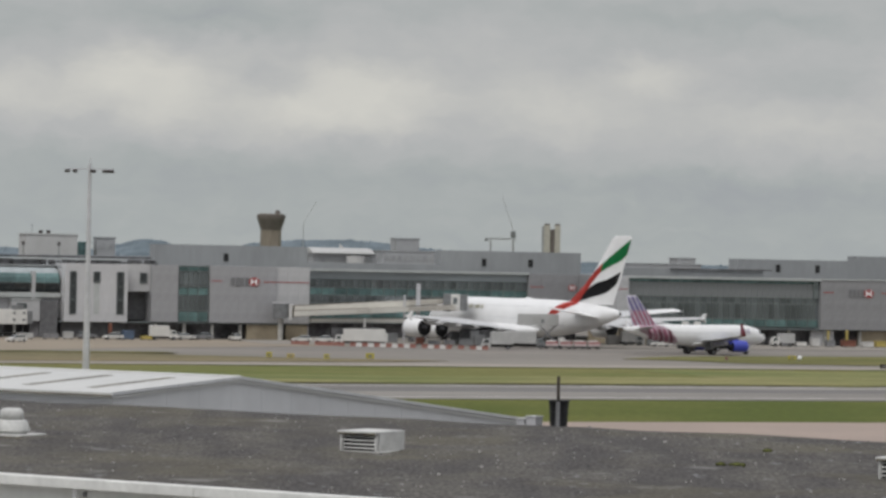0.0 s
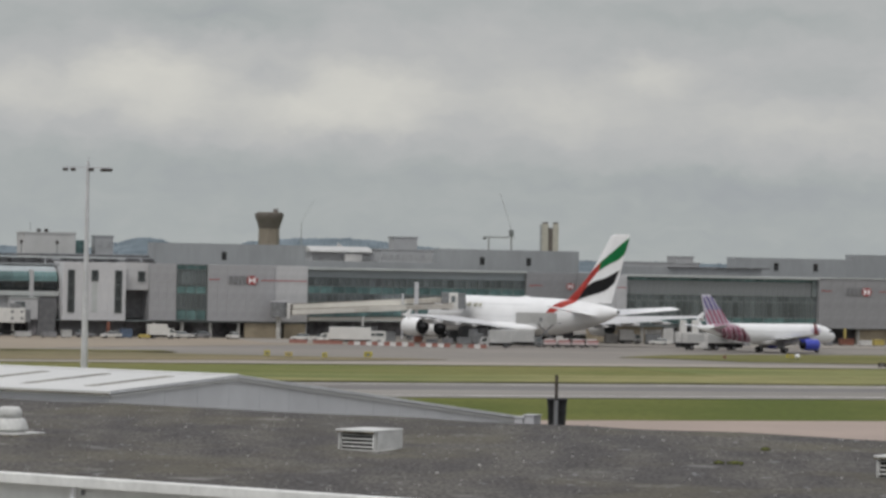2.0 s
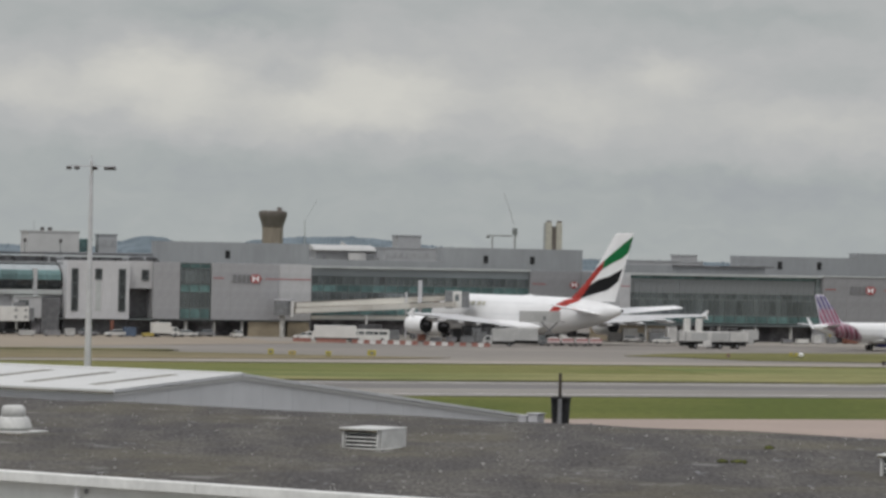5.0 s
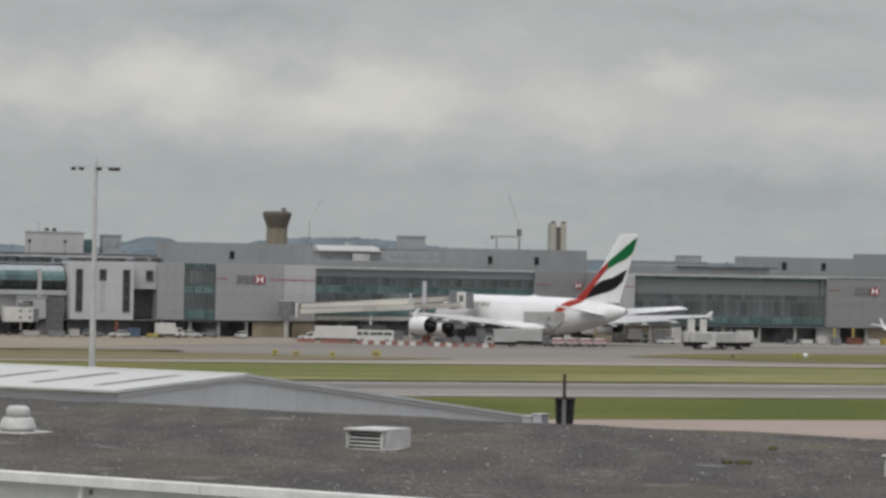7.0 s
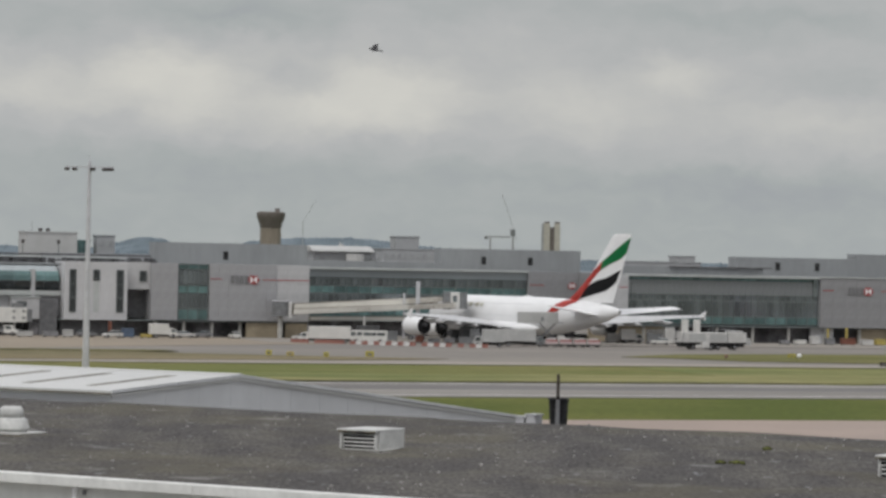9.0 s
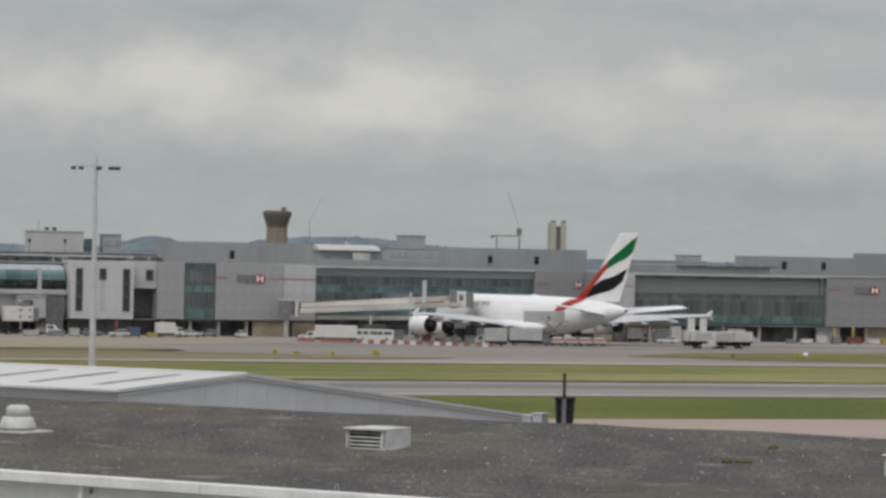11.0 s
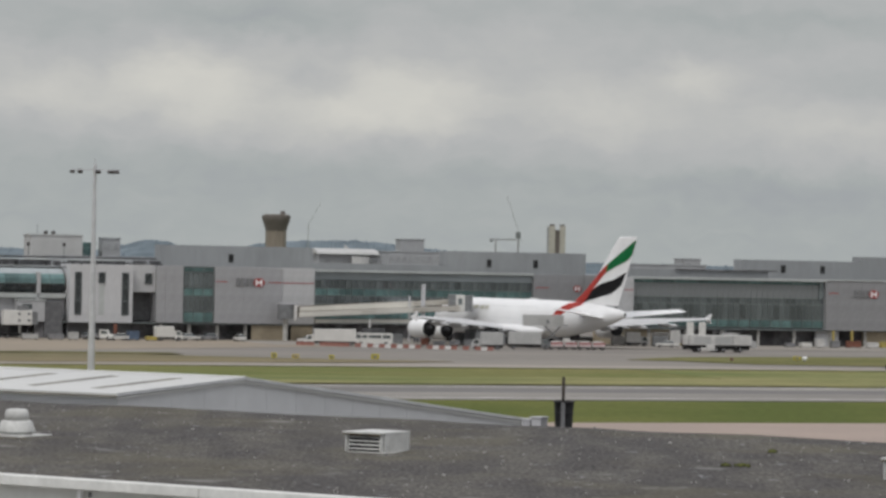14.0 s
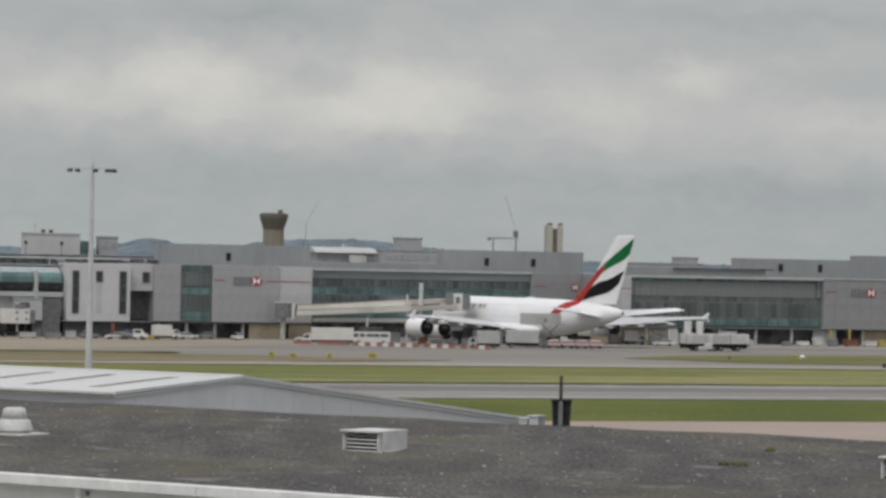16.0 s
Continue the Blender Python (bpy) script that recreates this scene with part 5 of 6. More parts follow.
def car(m, label, col="van", group=""):
    v = thing("car", m, label, "car", group)
    part("body", prism([(-2.1, 0.35), (2.1, 0.35), (2.15, 0.75), (1.2, 0.95), (-2.1, 1.0)], -0.85, 0.85), M[col], v)
    part("cabin", loft([[(-1.9, -0.8, 0.95), (1.1, -0.8, 0.92), (1.1, 0.8, 0.92), (-1.9, 0.8, 0.95)], [(-1.5, -0.65, 1.45), (0.3, -0.65, 1.45), (0.3, 0.65, 1.45), (-1.5, 0.65, 1.45)]]), M["pane"], v, "dark glazed cabin")
    part("roof", box(-1.5, 0.3, -0.66, 0.66, 1.43, 1.5, 0.03), M[col], v)
    for x in (-1.3, 1.35):
        for y in (-0.75, 0.75):
            wheel(v, x, y, 0.32, 0.2)
    return v


def minibus(m):
    v = thing("minibus", m, "white minibus with a row of dark side windows", "minibus")
    part("body", prism([(-4.0, 0.45), (4.0, 0.45), (4.1, 1.3), (3.6, 2.35), (3.2, 2.6), (-3.9, 2.6), (-4.05, 2.3)], -1.05, 1.05), M["van"], v)
    for x0, x1 in ((-3.6, -1.9), (-1.65, -0.75), (-0.65, 1.0), (1.3, 2.4)):
        part("side_window", box(x0, x1, -1.07, 1.07, 1.55, 2.2), M["pane"], v)
    part("windscreen", prism([(2.7, 1.5), (3.95, 1.5), (3.6, 2.25), (2.7, 2.25)], -1.07, 1.07), M["pane"], v)
    part("bumper", box(-4.12, 4.15, -1.0, 1.0, 0.4, 0.62, 0.05), M["bridge_d"], v)
    for x in (-2.6, 2.6):
        for y in (-0.95, 0.95):
            wheel(v, x, y, 0.4, 0.25)
    return v


def pickup(m):
    v = thing("pickup_truck", m, "white-cabbed open-backed pickup truck driving along the stands", "truck")
    part("cab", prism([(-0.2, 0.5), (2.7, 0.5), (2.75, 1.15), (1.9, 1.3), (1.4, 2.15), (-0.2, 2.2)], -0.95, 0.95), M["van"], v)
    part("side_window", prism([(0.1, 1.35), (1.65, 1.35), (1.3, 2.0), (0.1, 2.0)], -0.97, 0.97), M["pane"], v)
    part("bed", box(-2.9, -0.25, -0.95, 0.95, 0.65, 1.15, 0.04), M["alloy"], v)
    part("load", box(-2.6, -0.6, -0.7, 0.7, 1.1, 1.5, 0.15), M["bridge_d"], v)
    for x in (-1.9, 1.7):
        for y in (-0.85, 0.85):
            wheel(v, x, y, 0.4, 0.25)
    return v


def lift_truck(m):
    """A catering truck with its box raised on scissor arms."""
    v = thing("catering_lift_truck", m, "grey catering truck with box raised on scissor arms", "truck")
    part("box_body", box(-4.3, 4.3, -1.25, 1.25, 4.7, 7.1, 0.06), M["crate"], v, "pale grey raised cargo box")
    part("end_platform", box(4.3, 5.3, -1.2, 1.2, 4.8, 4.95), M["alloy"], v)
    part("side_door", box(0.6, 1.2, -1.29, -1.2, 5.2, 6.0), M["bridge_d"], v)
    for y in (-0.9, 0.9):
        part("scissor_arm", beam((0.4, y, 1.2), (5.0 - 1.2, y, 4.7), 0.16, 0.3), M["alloy"], v)
        part("scissor_arm", beam((3.8, y, 1.2), (0.4, y, 4.7), 0.16, 0.3), M["alloy"], v)
    part("chassis", box(-4.0, 4.4, -1.1, 1.1, 0.6, 1.2, 0.04), M["bridge_d"], v)
    part("cab", prism([(4.4, 0.5), (6.0, 0.5), (6.05, 1.3), (5.7, 2.2), (4.4, 2.25)], -1.05, 1.05), M["van"], v)
    for x in (-2.6, 4.9):
        for y in (-1.0, 1.0):
            wheel(v, x, y, 0.45, 0.3)
    return v


def dolly(m):
    v = thing("baggage_dolly", m, "white and red baggage dolly with low sides", "dolly", "baggage dollies")
    part("deck", box(-1.4, 1.4, -0.75, 0.75, 0.45, 0.6), M["bridge_d"], v)
    part("side_panel", box(-1.35, 1.35, -0.78, -0.7, 0.6, 1.15, 0.02), M["pinkw"], v, "white side with red band")
    part("red_band", box(-1.36, 1.36, -0.80, -0.775, 1.12, 1.5), M["dolly_red"], v)
    part("load", box(-1.0, 1.0, -0.5, 0.6, 0.6, 1.75, 0.12), M["van"], v)
    for x in (-1.0, 1.0):
        wheel(v, x, -0.6, 0.22, 0.14)
        wheel(v, x, 0.6, 0.22, 0.14)
    return v


def barrier(m, red):
    v = thing("barrier", m, "red water-filled plastic barrier on the apron" if red else "white water-filled plastic barrier on the apron", "barrier", "apron barriers")
    part("body", prism([(-0.30, 0), (0.30, 0), (0.24, 0.35), (0.14, 0.42), (0.12, 0.78), (-0.12, 0.78), (-0.14, 0.42), (-0.24, 0.35)], -0.62, 0.62, "x"), M["orange"] if red else M["white_dirty"], v)
    return v


def cargo_loader(m):
    v = thing("cargo_loader", m, "long white cargo loader truck with stowed platform", "truck")
    part("bed", box(-7.0, 8.0, -1.3, 1.3, 1.5, 3.6, 0.05), M["white_dirty"], v)
    for x0, x1 in ((-5.6, -1.6), (-0.6, 3.4)):
        part("side_panel", box(x0, x1, -1.35, -1.28, 1.75, 3.3, 0.02), M["crate"], v)
    part("chassis", box(-7.2, 7.6, -1.0, 1.0, 0.55, 1.5), M["tyre"], v)
    part("cab", prism([(8.0, 1.0), (9.3, 1.0), (9.3, 1.9), (8.9, 2.5), (8.0, 2.6)], -1.1, 1.1), M["crate"], v)
    for x0 in (-6.9, 3.5):
        part("joint_bar", box(x0, x0 + 0.12, -1.36, -1.29, 1.5, 3.6), M["sleeve"], v)
    part("step_ladder", box(-4.0, -1.2, -1.75, -1.3, 0.5, 1.0, 0.05), M["van"], v)
    for x in (-5.9, -3.1):
        part("mast", box(x - 0.55, x + 0.55, -0.6, 0.6, 3.5, 6.3, 0.04), M["van"], v)
    part("handrail", beam((-1, -1.2, 4.3), (5.5, -1.2, 4.3), 0.06, 0.06), M["steel"], v)
    for x in (-1.0, 1.0, 3.0, 5.0):
        part("rail_post", tube((x, -1.2, 3.6), (x, -1.2, 4.3), 0.04, n=6), M["steel"], v)
    for x in (-4.4, -0.2, 1.4, 5.4):
        for y in (-1.0, 1.0):
            wheel(v, x, y, 0.55, 0.35)
    part("outrigger", box(-2.6, -0.9, -1.8, -1.0, 0.35, 1.6, 0.08), M["white_dirty"], v)
    return v


def tug(m):
    v = thing("baggage_tug", m, "small yellow-white baggage tug pulling a dark cart", "tug")
    part("body", prism([(-1.4, 0.35), (1.4, 0.35), (1.4, 0.95), (0.4, 1.05), (-1.4, 0.9)], -0.65, 0.65), M["tugcol"], v)
    part("canopy", box(-0.9, 0.3, -0.6, 0.6, 1.75, 1.85, 0.03), M["van"], v)
    for x in (-0.85, 0.25):
        for y in (-0.55, 0.55):
            part("canopy_post", tube((x, y, 0.9), (x, y, 1.78), 0.04, n=6), M["steel"], v)
    part("cart", box(-4.6, -2.0, -0.7, 0.7, 0.5, 1.7, 0.06), M["plum"], v, "dark red cart")
    part("drawbar", beam((-2.0, 0, 0.45), (-1.3, 0, 0.45), 0.08, 0.08), M["alloy"], v)
    for x in (-4.0, -2.5, -0.9, 0.9):
        for y in (-0.55, 0.55):
            wheel(v, x, y, 0.28, 0.18)
    return v


def crate_stack(m, w, h, mat_name, label, name="equipment_crate"):
    v = thing(name, m, label, "equipment", "apron equipment")
    part("frame", box(-w / 2, w / 2, -0.8, 0.8, 0.18, h, 0.05), M[mat_name], v)
    part("lid", box(-w / 2 - 0.05, w / 2 + 0.05, -0.85, 0.85, h, h + 0.1, 0.02), M[mat_name], v)
    for x in (-w / 2 + 0.3, w / 2 - 0.3):
        wheel(v, x, -0.6, 0.2, 0.14)
        wheel(v, x, 0.6, 0.2, 0.14)
    return v


def air(x, y, rz=0, z=0.10):
    return AIR @ pose(x, y, z, 0, 0, rz)


# moving ones
mover_car = car(pose(-87.5, 697.7, 0.1, 0, 0, 200), "white saloon car driving along the apron edge")
mover_pickup = pickup(pose(-92, 718.7, 0.1, 0, 0, -5))
mover_truck = box_van(pose(-17.1, 711.5, 0.1, 0, 0, 184), "white box truck crawling past the barriers", 8.8, 2.55, "box_truck", z0=0.85)
mover_catering = box_van(pose(11.4, 703, 0.1, 0, 0, 184), "pale grey catering truck beside a parked airliner", 4.6, 2.6, "catering_truck", "crate", "crate", 1.0)
mover_tug = tug(pose(56, 757.5, 0.1, 0, 0, 190))
mover_van = box_van(pose(80, 776, 0.1, 0, 0, 190), "grey box van driving along the terminal", 3.6, 2.2, "box_van", "crate", "van")
mover_small = car(pose(27, 757.5, 0.1, 0, 0, 10), "small pale car behind the parked airliner", "white_dirty")
# standing ones
box_van(pose(17.4, 714.0, 0.1, 0, 0, 4), "pale grey catering truck parked under the airliner's tail", 6.9, 2.55, "catering_truck", "crate", "bridge_d", 1.0)
lift_truck(pose(20.6, 724.5, 0.1, 0, 0, 4))
minibus(pose(-15.4, 716.5, 0.1, 0, 0, 184))
car(pose(-29.8, 727, 0.1, 0, 0, 190), "white car parked behind the barriers", group="parked cars")
car(pose(-25.4, 728, 0.1, 0, 0, 190), "white car parked behind the barriers", group="parked cars")
for i in range(4):
    dolly(pose(23.1 + i * 3.02, 714.6 + i * 1.05, 0.1, 0, 0, 19))
for i in range(33):
    q = i / 32
    if i not in (3, 9, 21, 27, 29):
        barrier(pose(-30.7 + 39.8 * q, 708.5 - 12.0 * q, 0.06, 0, 0, -7.5 + 6 * noise.noise(Vector((i * 0.7, 0, 0)))), i % 2 == 0 or i < 9)
cargo_loader(pose(56.9, 717.5, 0.1, 0, 0, 22))
# along the terminal front
box_van(air(-68.4, -14.5, 0), "white box van parked at the terminal", 4.0, 2.3, group="terminal vans")
crate_stack(air(-72.8, -17.0), 2.2, 0.8, "tugcol", "low yellow ground equipment trolley", "equipment_trolley")
car(air(-62.5, -11.0, 4), "pale low car parked at the terminal", "white_dirty", "terminal cars")
car(air(-57.6, -7.4, 184), "grey low car parked at the terminal", "alloy", "terminal cars")
car(air(-84.5, -12.0, 4), "grey low car parked at the terminal", "alloy", "terminal cars")
car(air(-52.2, -13.6, 90), "white car nosed under the terminal", "van", "terminal cars")
car(air(-80.0, -17.0, 184), "pale low car parked at the terminal", "white_dirty", "terminal cars")
crate_stack(air(-76.5, -16.0), 2.4, 1.9, "crate_blue", "blue-grey covered cart by the terminal")
crate_stack(air(-89.5, -16.0), 2.0, 1.5, "crate", "pale steel equipment crate")
crate_stack(air(-93.5, -17.0), 3.2, 1.1, "alloy", "bare steel loading trolley by the stand")
crate_stack(air(-99.0, -17.0), 3.2, 1.1, "crate", "grey loading trolley by the stand")
for x, w, h, mt, lb in ((90.5, 2.0, 1.5, "alloy", "grey ground power unit by the terminal"), (86.6, 1.7, 1.9, "white_dirty", "white ground service cart by the terminal"), (83.0, 2.6, 1.0, "van", "white ground service cart by the terminal"), (95.2, 3.2, 1.5, "orange_dull", "rust-red equipment bin by the terminal"),
                        (100.0, 2.8, 1.2, "white_dirty", "pale equipment crate by the terminal"), (103.4, 2.4, 1.4, "tugcol", "yellow equipment trolley by the terminal"), (79.0, 2.2, 0.9, "alloy", "bare steel trolley by the terminal"), (53.5, 5.0, 2.6, "crate", "grey cargo container near the terminal"), (47.0, 4.0, 2.9, "white_dirty", "pale cargo container near the terminal"),
                        (40.0, 2.6, 1.6, "crate", "grey cargo trolley near the terminal"), (36.5, 3.0, 2.0, "white_dirty", "pale cargo trolley near the terminal")):
    crate_stack(air(x, -12.5), w, h, mt, lb)
for x, y, w, h, mt in ((-1.5, 723, 2.4, 0.9, "bridge_d"), (1.8, 726, 2.2, 1.1, "alloy"), (5.2, 722, 2.8, 1.4, "bridge_d"), (8.2, 728, 2.4, 2.2, "bridge_d"), (-4.6, 726, 1.6, 1.5, "orange_dull"), (7.2, 729, 1.8, 3.0, "bridge_d"), (-11, 735, 3.0, 2.0, "bridge_d"), (3.2, 741, 2.4, 2.6, "bridge_d"), (5.6, 734, 3.0, 3.4, "plant_dk"), (9.5, 739, 3.6, 3.8, "plant_dk"), (8.6, 736, 3.0, 3.2, "plant_dk"), (11.6, 734, 2.4, 2.6, "bridge_d"), (-16, 745, 5.0, 3.0, "plant_dk"), (-22, 742, 4.0, 2.8, "plant_dk")):
    crate_stack(pose(x, y, 0.1, 0, 0, 5), w, h, mt, "dark ground equipment under the airliner's wing")
box_van(pose(42.6, 759.0, 0.1, 0, 0, 8), "pale grey box van behind the airliner's tail", 3.2, 2.4, "box_van", "white_dirty", "crate")
crate_stack(pose(47.6, 756.0, 0.1, 0, 0, 10), 3.4, 2.2, "bridge_d", "dark covered ground unit by the tail")
crate_stack(pose(51.0, 758.0, 0.1, 0, 0, 10), 2.2, 3.6, "white_dirty", "tall pale ground unit by the tail")
car(pose(48.6, 751.0, 0.1, 0, 0, 186), "white car parked by the airliner's tail", group="parked cars")
for x, y, h in ((93.8, -5, 3.6), (98.6, -5, 3.8)):
    t = thing("equipment_post", air(x, y), "yellow steel post by the terminal wall", "post")
    part("post", box(-0.22, 0.22, -0.2, 0.2, 0.1, h, 0.03), M["tugcol"], t)
    part("foot", box(-0.5, 0.5, -0.5, 0.5, 0, 0.12), M["bridge_d"], t)


red_post = thing("fire_point", air(-77.3, -4.0), "tall red fire point post by the stair block", "post")
part("post", box(-0.35, 0.35, -0.3, 0.3, 0.1, 3.2, 0.05), M["orange_dull"], red_post)
part("foot", box(-0.6, 0.6, -0.6, 0.6, 0, 0.12), M["bridge_d"], red_post)


def stand_unit():
    """Raised service box and huts at the far stand."""
    v = thing("service_lift", air(-98.5, -6.0), "white raised service box on dark legs", "lift")
    part("box_body", box(-4.0, 2.2, -1.3, 1.3, 2.8, 5.9, 0.08), M["van"], v)
    for x, z in ((-0.9, 4.9), (-0.9, 3.5), (1.2, 4.9), (1.2, 3.5)):
        part("hatch", box(x, x + 0.55, -1.36, -1.28, z, z + 0.5), M["bridge_d"], v, "small dark hatch")
    part("roof_unit", box(-0.6, 1.5, -0.9, 0.9, 5.9, 6.9, 0.06), M["bridge_d"], v, "dark roof unit")
    part("door_bellows", box(2.2, 3.4, -1.1, 1.1, 2.9, 5.6), M["bridge_d"], v)
    for x in (-3.2, 1.2):
        part("leg", beam((x, 0, 0.6), (x + 0.6, 0, 2.8), 0.3, 0.3), M["alloy"], v)
    part("chassis", box(-4.2, 2.8, -1.0, 1.0, 0.5, 1.0), M["tyre"], v)
    for x in (-3.0, 1.8):
        wheel(v, x, -0.9, 0.45, 0.3)
        wheel(v, x, 0.9, 0.45, 0.3)
    h = thing("stand_hut", air(-93.6, 0.6), "grey fixed bridge link with dark window", "hut")
    part("link", box(-4.6, 1.4, -1.8, 1.6, 3.4, 7.9, 0.05), M["panel_l"], h)
    part("link_window", box(-3.6, -1.4, -1.84, -1.78, 6.0, 7.2), M["pane"], h)
    part("roof_edge", box(-4.8, 1.6, -2.0, 1.7, 7.9, 8.2), M["fascia"], h)
    part("tower", box(1.4, 5.4, -1.4, 1.5, 0.0, 7.8, 0.05), M["shade"], h, "mid-grey stair tower")
    part("leg", tube((-3.6, 0, 0), (-3.6, 0, 3.4), 0.3), M["column"], h)
    part("dark_base", box(-0.6, 1.3, -1.2, 1.2, 0, 3.4), M["dark"], h)


stand_unit()


def airfield_sign(x, y, w, h, mat_name, label, name="taxiway_sign"):
    v = thing(name, pose(x, y, 0.15, 0, 0, 8), label, "sign", "taxiway signs")
    part("board", box(-w / 2, w / 2, -0.12, 0.12, 0.28, 0.28 + h, 0.03), M[mat_name], v)
    part("legend_bar", box(-w / 4, w / 4, -0.135, -0.118, 0.42 + h * 0.1, 0.32 + h * 0.6), M["sleeve"], v)
    for q in (-w / 3, w / 3):
        part("leg", tube((q, 0, 0), (q, 0, 0.3), 0.05, n=6), M["alloy"], v)
    return v


airfield_sign(-30.7, 605.7, 1.0, 0.9, "yellow", "small yellow taxiway sign on dry grass")
airfield_sign(-20.3, 602.6, 0.9, 0.8, "yellow", "small yellow taxiway sign on dry grass")
airfield_sign(-12.7, 608.0, 1.5, 0.95, "yellow", "wide yellow taxiway sign on dry grass")
airfield_sign(-26.8, 604.5, 1.3, 0.7, "tugcol", "low orange marker board on dry grass")
airfield_sign(54.4, 645.5, 0.55, 0.55, "orange", "small orange marker board on grass")
airfield_sign(68.0, 657.0, 1.5, 0.7, "yellow", "yellow taxiway sign on grass")
airfield_sign(79.9, 611.0, 1.5, 0.7, "rust", "dark brown marker board beside the taxiway")
lamp = thing("taxiway_light", pose(69.6, 658.0, 0.15), "round white taxiway light housing on grass", "lamp")
part("housing", loft([ring(-0.45, 0.2, 0.2, 0.55, 14), ring(-0.25, 0.45, 0.45, 0.55, 14), ring(0.25, 0.45, 0.45, 0.55, 14), ring(0.45, 0.2, 0.2, 0.55, 14)]), M["white"], lamp, smooth=True)
part("stem", tube((0, 0, 0), (0, 0, 0.2), 0.08), M["alloy"], lamp)

# ---- distance ----


# No air is modelled; distant blocks, towers and cranes carry haze in their colours.
def far_block(name, x, y, w, d, z, material, label, rows=0, cols=0, win=None):
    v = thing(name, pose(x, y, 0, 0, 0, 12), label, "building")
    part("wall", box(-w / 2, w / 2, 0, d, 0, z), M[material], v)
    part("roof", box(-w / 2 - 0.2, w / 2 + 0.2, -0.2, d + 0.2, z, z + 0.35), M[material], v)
    for r in range(rows):
        for c in range(cols):
            x0 = -w / 2 + (c + 0.2) * w / cols
            part("window", box(x0, x0 + 0.6 * w / cols, -0.12, 0.05, z - 2.6 - 3.2 * r, z - 1.2 - 3.2 * r), M[win or "far_win"], v)
    return v


def distance():
    hall = far_block("rooftop_hall", -92.9, 805, 12.2, 20, 22.4, "far_w", "pale blank hall standing behind the terminal")
    for x in (-3.0, -1.2):
        part("roof_antenna", box(x, x + 0.9, 1, 2, 22.7, 23.5, 0.1), M["lampcase"], hall)
    part("roof_antenna", tube((-4.6, 1, 22.7), (-4.6, 1, 25.0), 0.06, n=6), M["far_dk"], hall)
    far_block("glazed_link", -86.2, 812, 3.6, 12, 20.6, "teal", "small teal-glazed block behind the terminal")
    far_block("rooftop_hall", -81.0, 815, 4.4, 8, 21.9, "far", "pale grey stair hall behind the terminal", 1, 2)
    far_block("low_hall", -80.0, 790, 26, 6, 17.4, "far", "dull grey low roof hall behind the terminal", 1, 9)
    far_block("far_hall", -26, 905, 17, 30, 19.3, "far", "long white hall far behind the terminal", 1, 3)
    far_block("far_hall", -8.6, 960, 17, 30, 20.4, "far", "pale tiered block far behind the terminal", 2, 9)
    far_block("far_block", -10.6, 1010, 7.2, 8, 24.2, "far", "pale grey office block in the distance", 0, 0)
    far_block("far_block", -40, 960, 10, 20, 18.4, "teal_d", "hazy low glazed block in the distance", 1, 4)
    far_block("far_block", 72, 1000, 5.2, 10, 20.0, "far", "small gabled block in the distance", 1, 2)
    far_block("far_block", 58, 900, 22, 14, 18.2, "far", "hazy low block in the distance", 1, 7)
    # curved white roof of the far hall
    v = thing("barrel_roof", pose(-26.5, 903, 19.5, 0, 0, 12), "pale curved hall roof with a dark gable window", "roof")
    part("vault", loft([[(x, 10 + 9.8 * math.cos(a * math.pi / 8), 1.5 * math.sin(a * math.pi / 8)) for a in range(9)] for x in (-8.4, 5.0, 8.4)]), M["far_w"], v)
    part("gable_window", box(5.2, 7.8, -0.1, 0.3, -2.2, -0.9), M["far_dk"], v)
    part("drum", tube((3.0, -1.5, -3.2), (3.0, -1.5, -0.6), 2.4, n=20), M["far_w"], v, "white round drum")
    part("fin_vent", prism([(0.4, 1.4), (2.2, 1.4), (0.6, 2.6)], 9, 9.4), M["far_w"], v)
    for x0, x1, z in ((-9.5, -2.0, -3.2), (9.0, 24.0, -3.0)):
        part("edge_rail", box(x0, x1, -2.2, -1.9, z, z + 0.22), M["white_dirty"], v, "white roof edge rail")
    # flared control tower
    v = thing("control_tower", pose(-66.1, 1300, 0), "brown concrete tower with a flared dark head", "tower")
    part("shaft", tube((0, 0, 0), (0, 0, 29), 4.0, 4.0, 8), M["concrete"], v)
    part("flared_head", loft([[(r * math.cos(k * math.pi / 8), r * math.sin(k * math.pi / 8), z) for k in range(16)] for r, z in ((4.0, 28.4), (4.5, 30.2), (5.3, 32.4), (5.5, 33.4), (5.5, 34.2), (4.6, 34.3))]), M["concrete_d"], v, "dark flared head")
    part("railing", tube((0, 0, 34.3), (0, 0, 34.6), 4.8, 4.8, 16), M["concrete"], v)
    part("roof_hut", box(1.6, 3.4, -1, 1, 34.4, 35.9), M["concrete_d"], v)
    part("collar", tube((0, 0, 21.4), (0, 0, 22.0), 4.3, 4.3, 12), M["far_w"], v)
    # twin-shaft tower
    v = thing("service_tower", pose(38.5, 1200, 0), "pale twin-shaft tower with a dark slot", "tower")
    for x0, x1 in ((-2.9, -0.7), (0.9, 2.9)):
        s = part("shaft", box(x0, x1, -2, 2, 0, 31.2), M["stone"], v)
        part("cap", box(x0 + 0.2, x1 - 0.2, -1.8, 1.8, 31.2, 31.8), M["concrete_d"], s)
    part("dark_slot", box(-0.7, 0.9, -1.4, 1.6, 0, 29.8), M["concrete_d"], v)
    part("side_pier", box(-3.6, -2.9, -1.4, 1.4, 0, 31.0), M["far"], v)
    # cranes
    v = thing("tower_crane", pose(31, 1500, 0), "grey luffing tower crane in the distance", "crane")
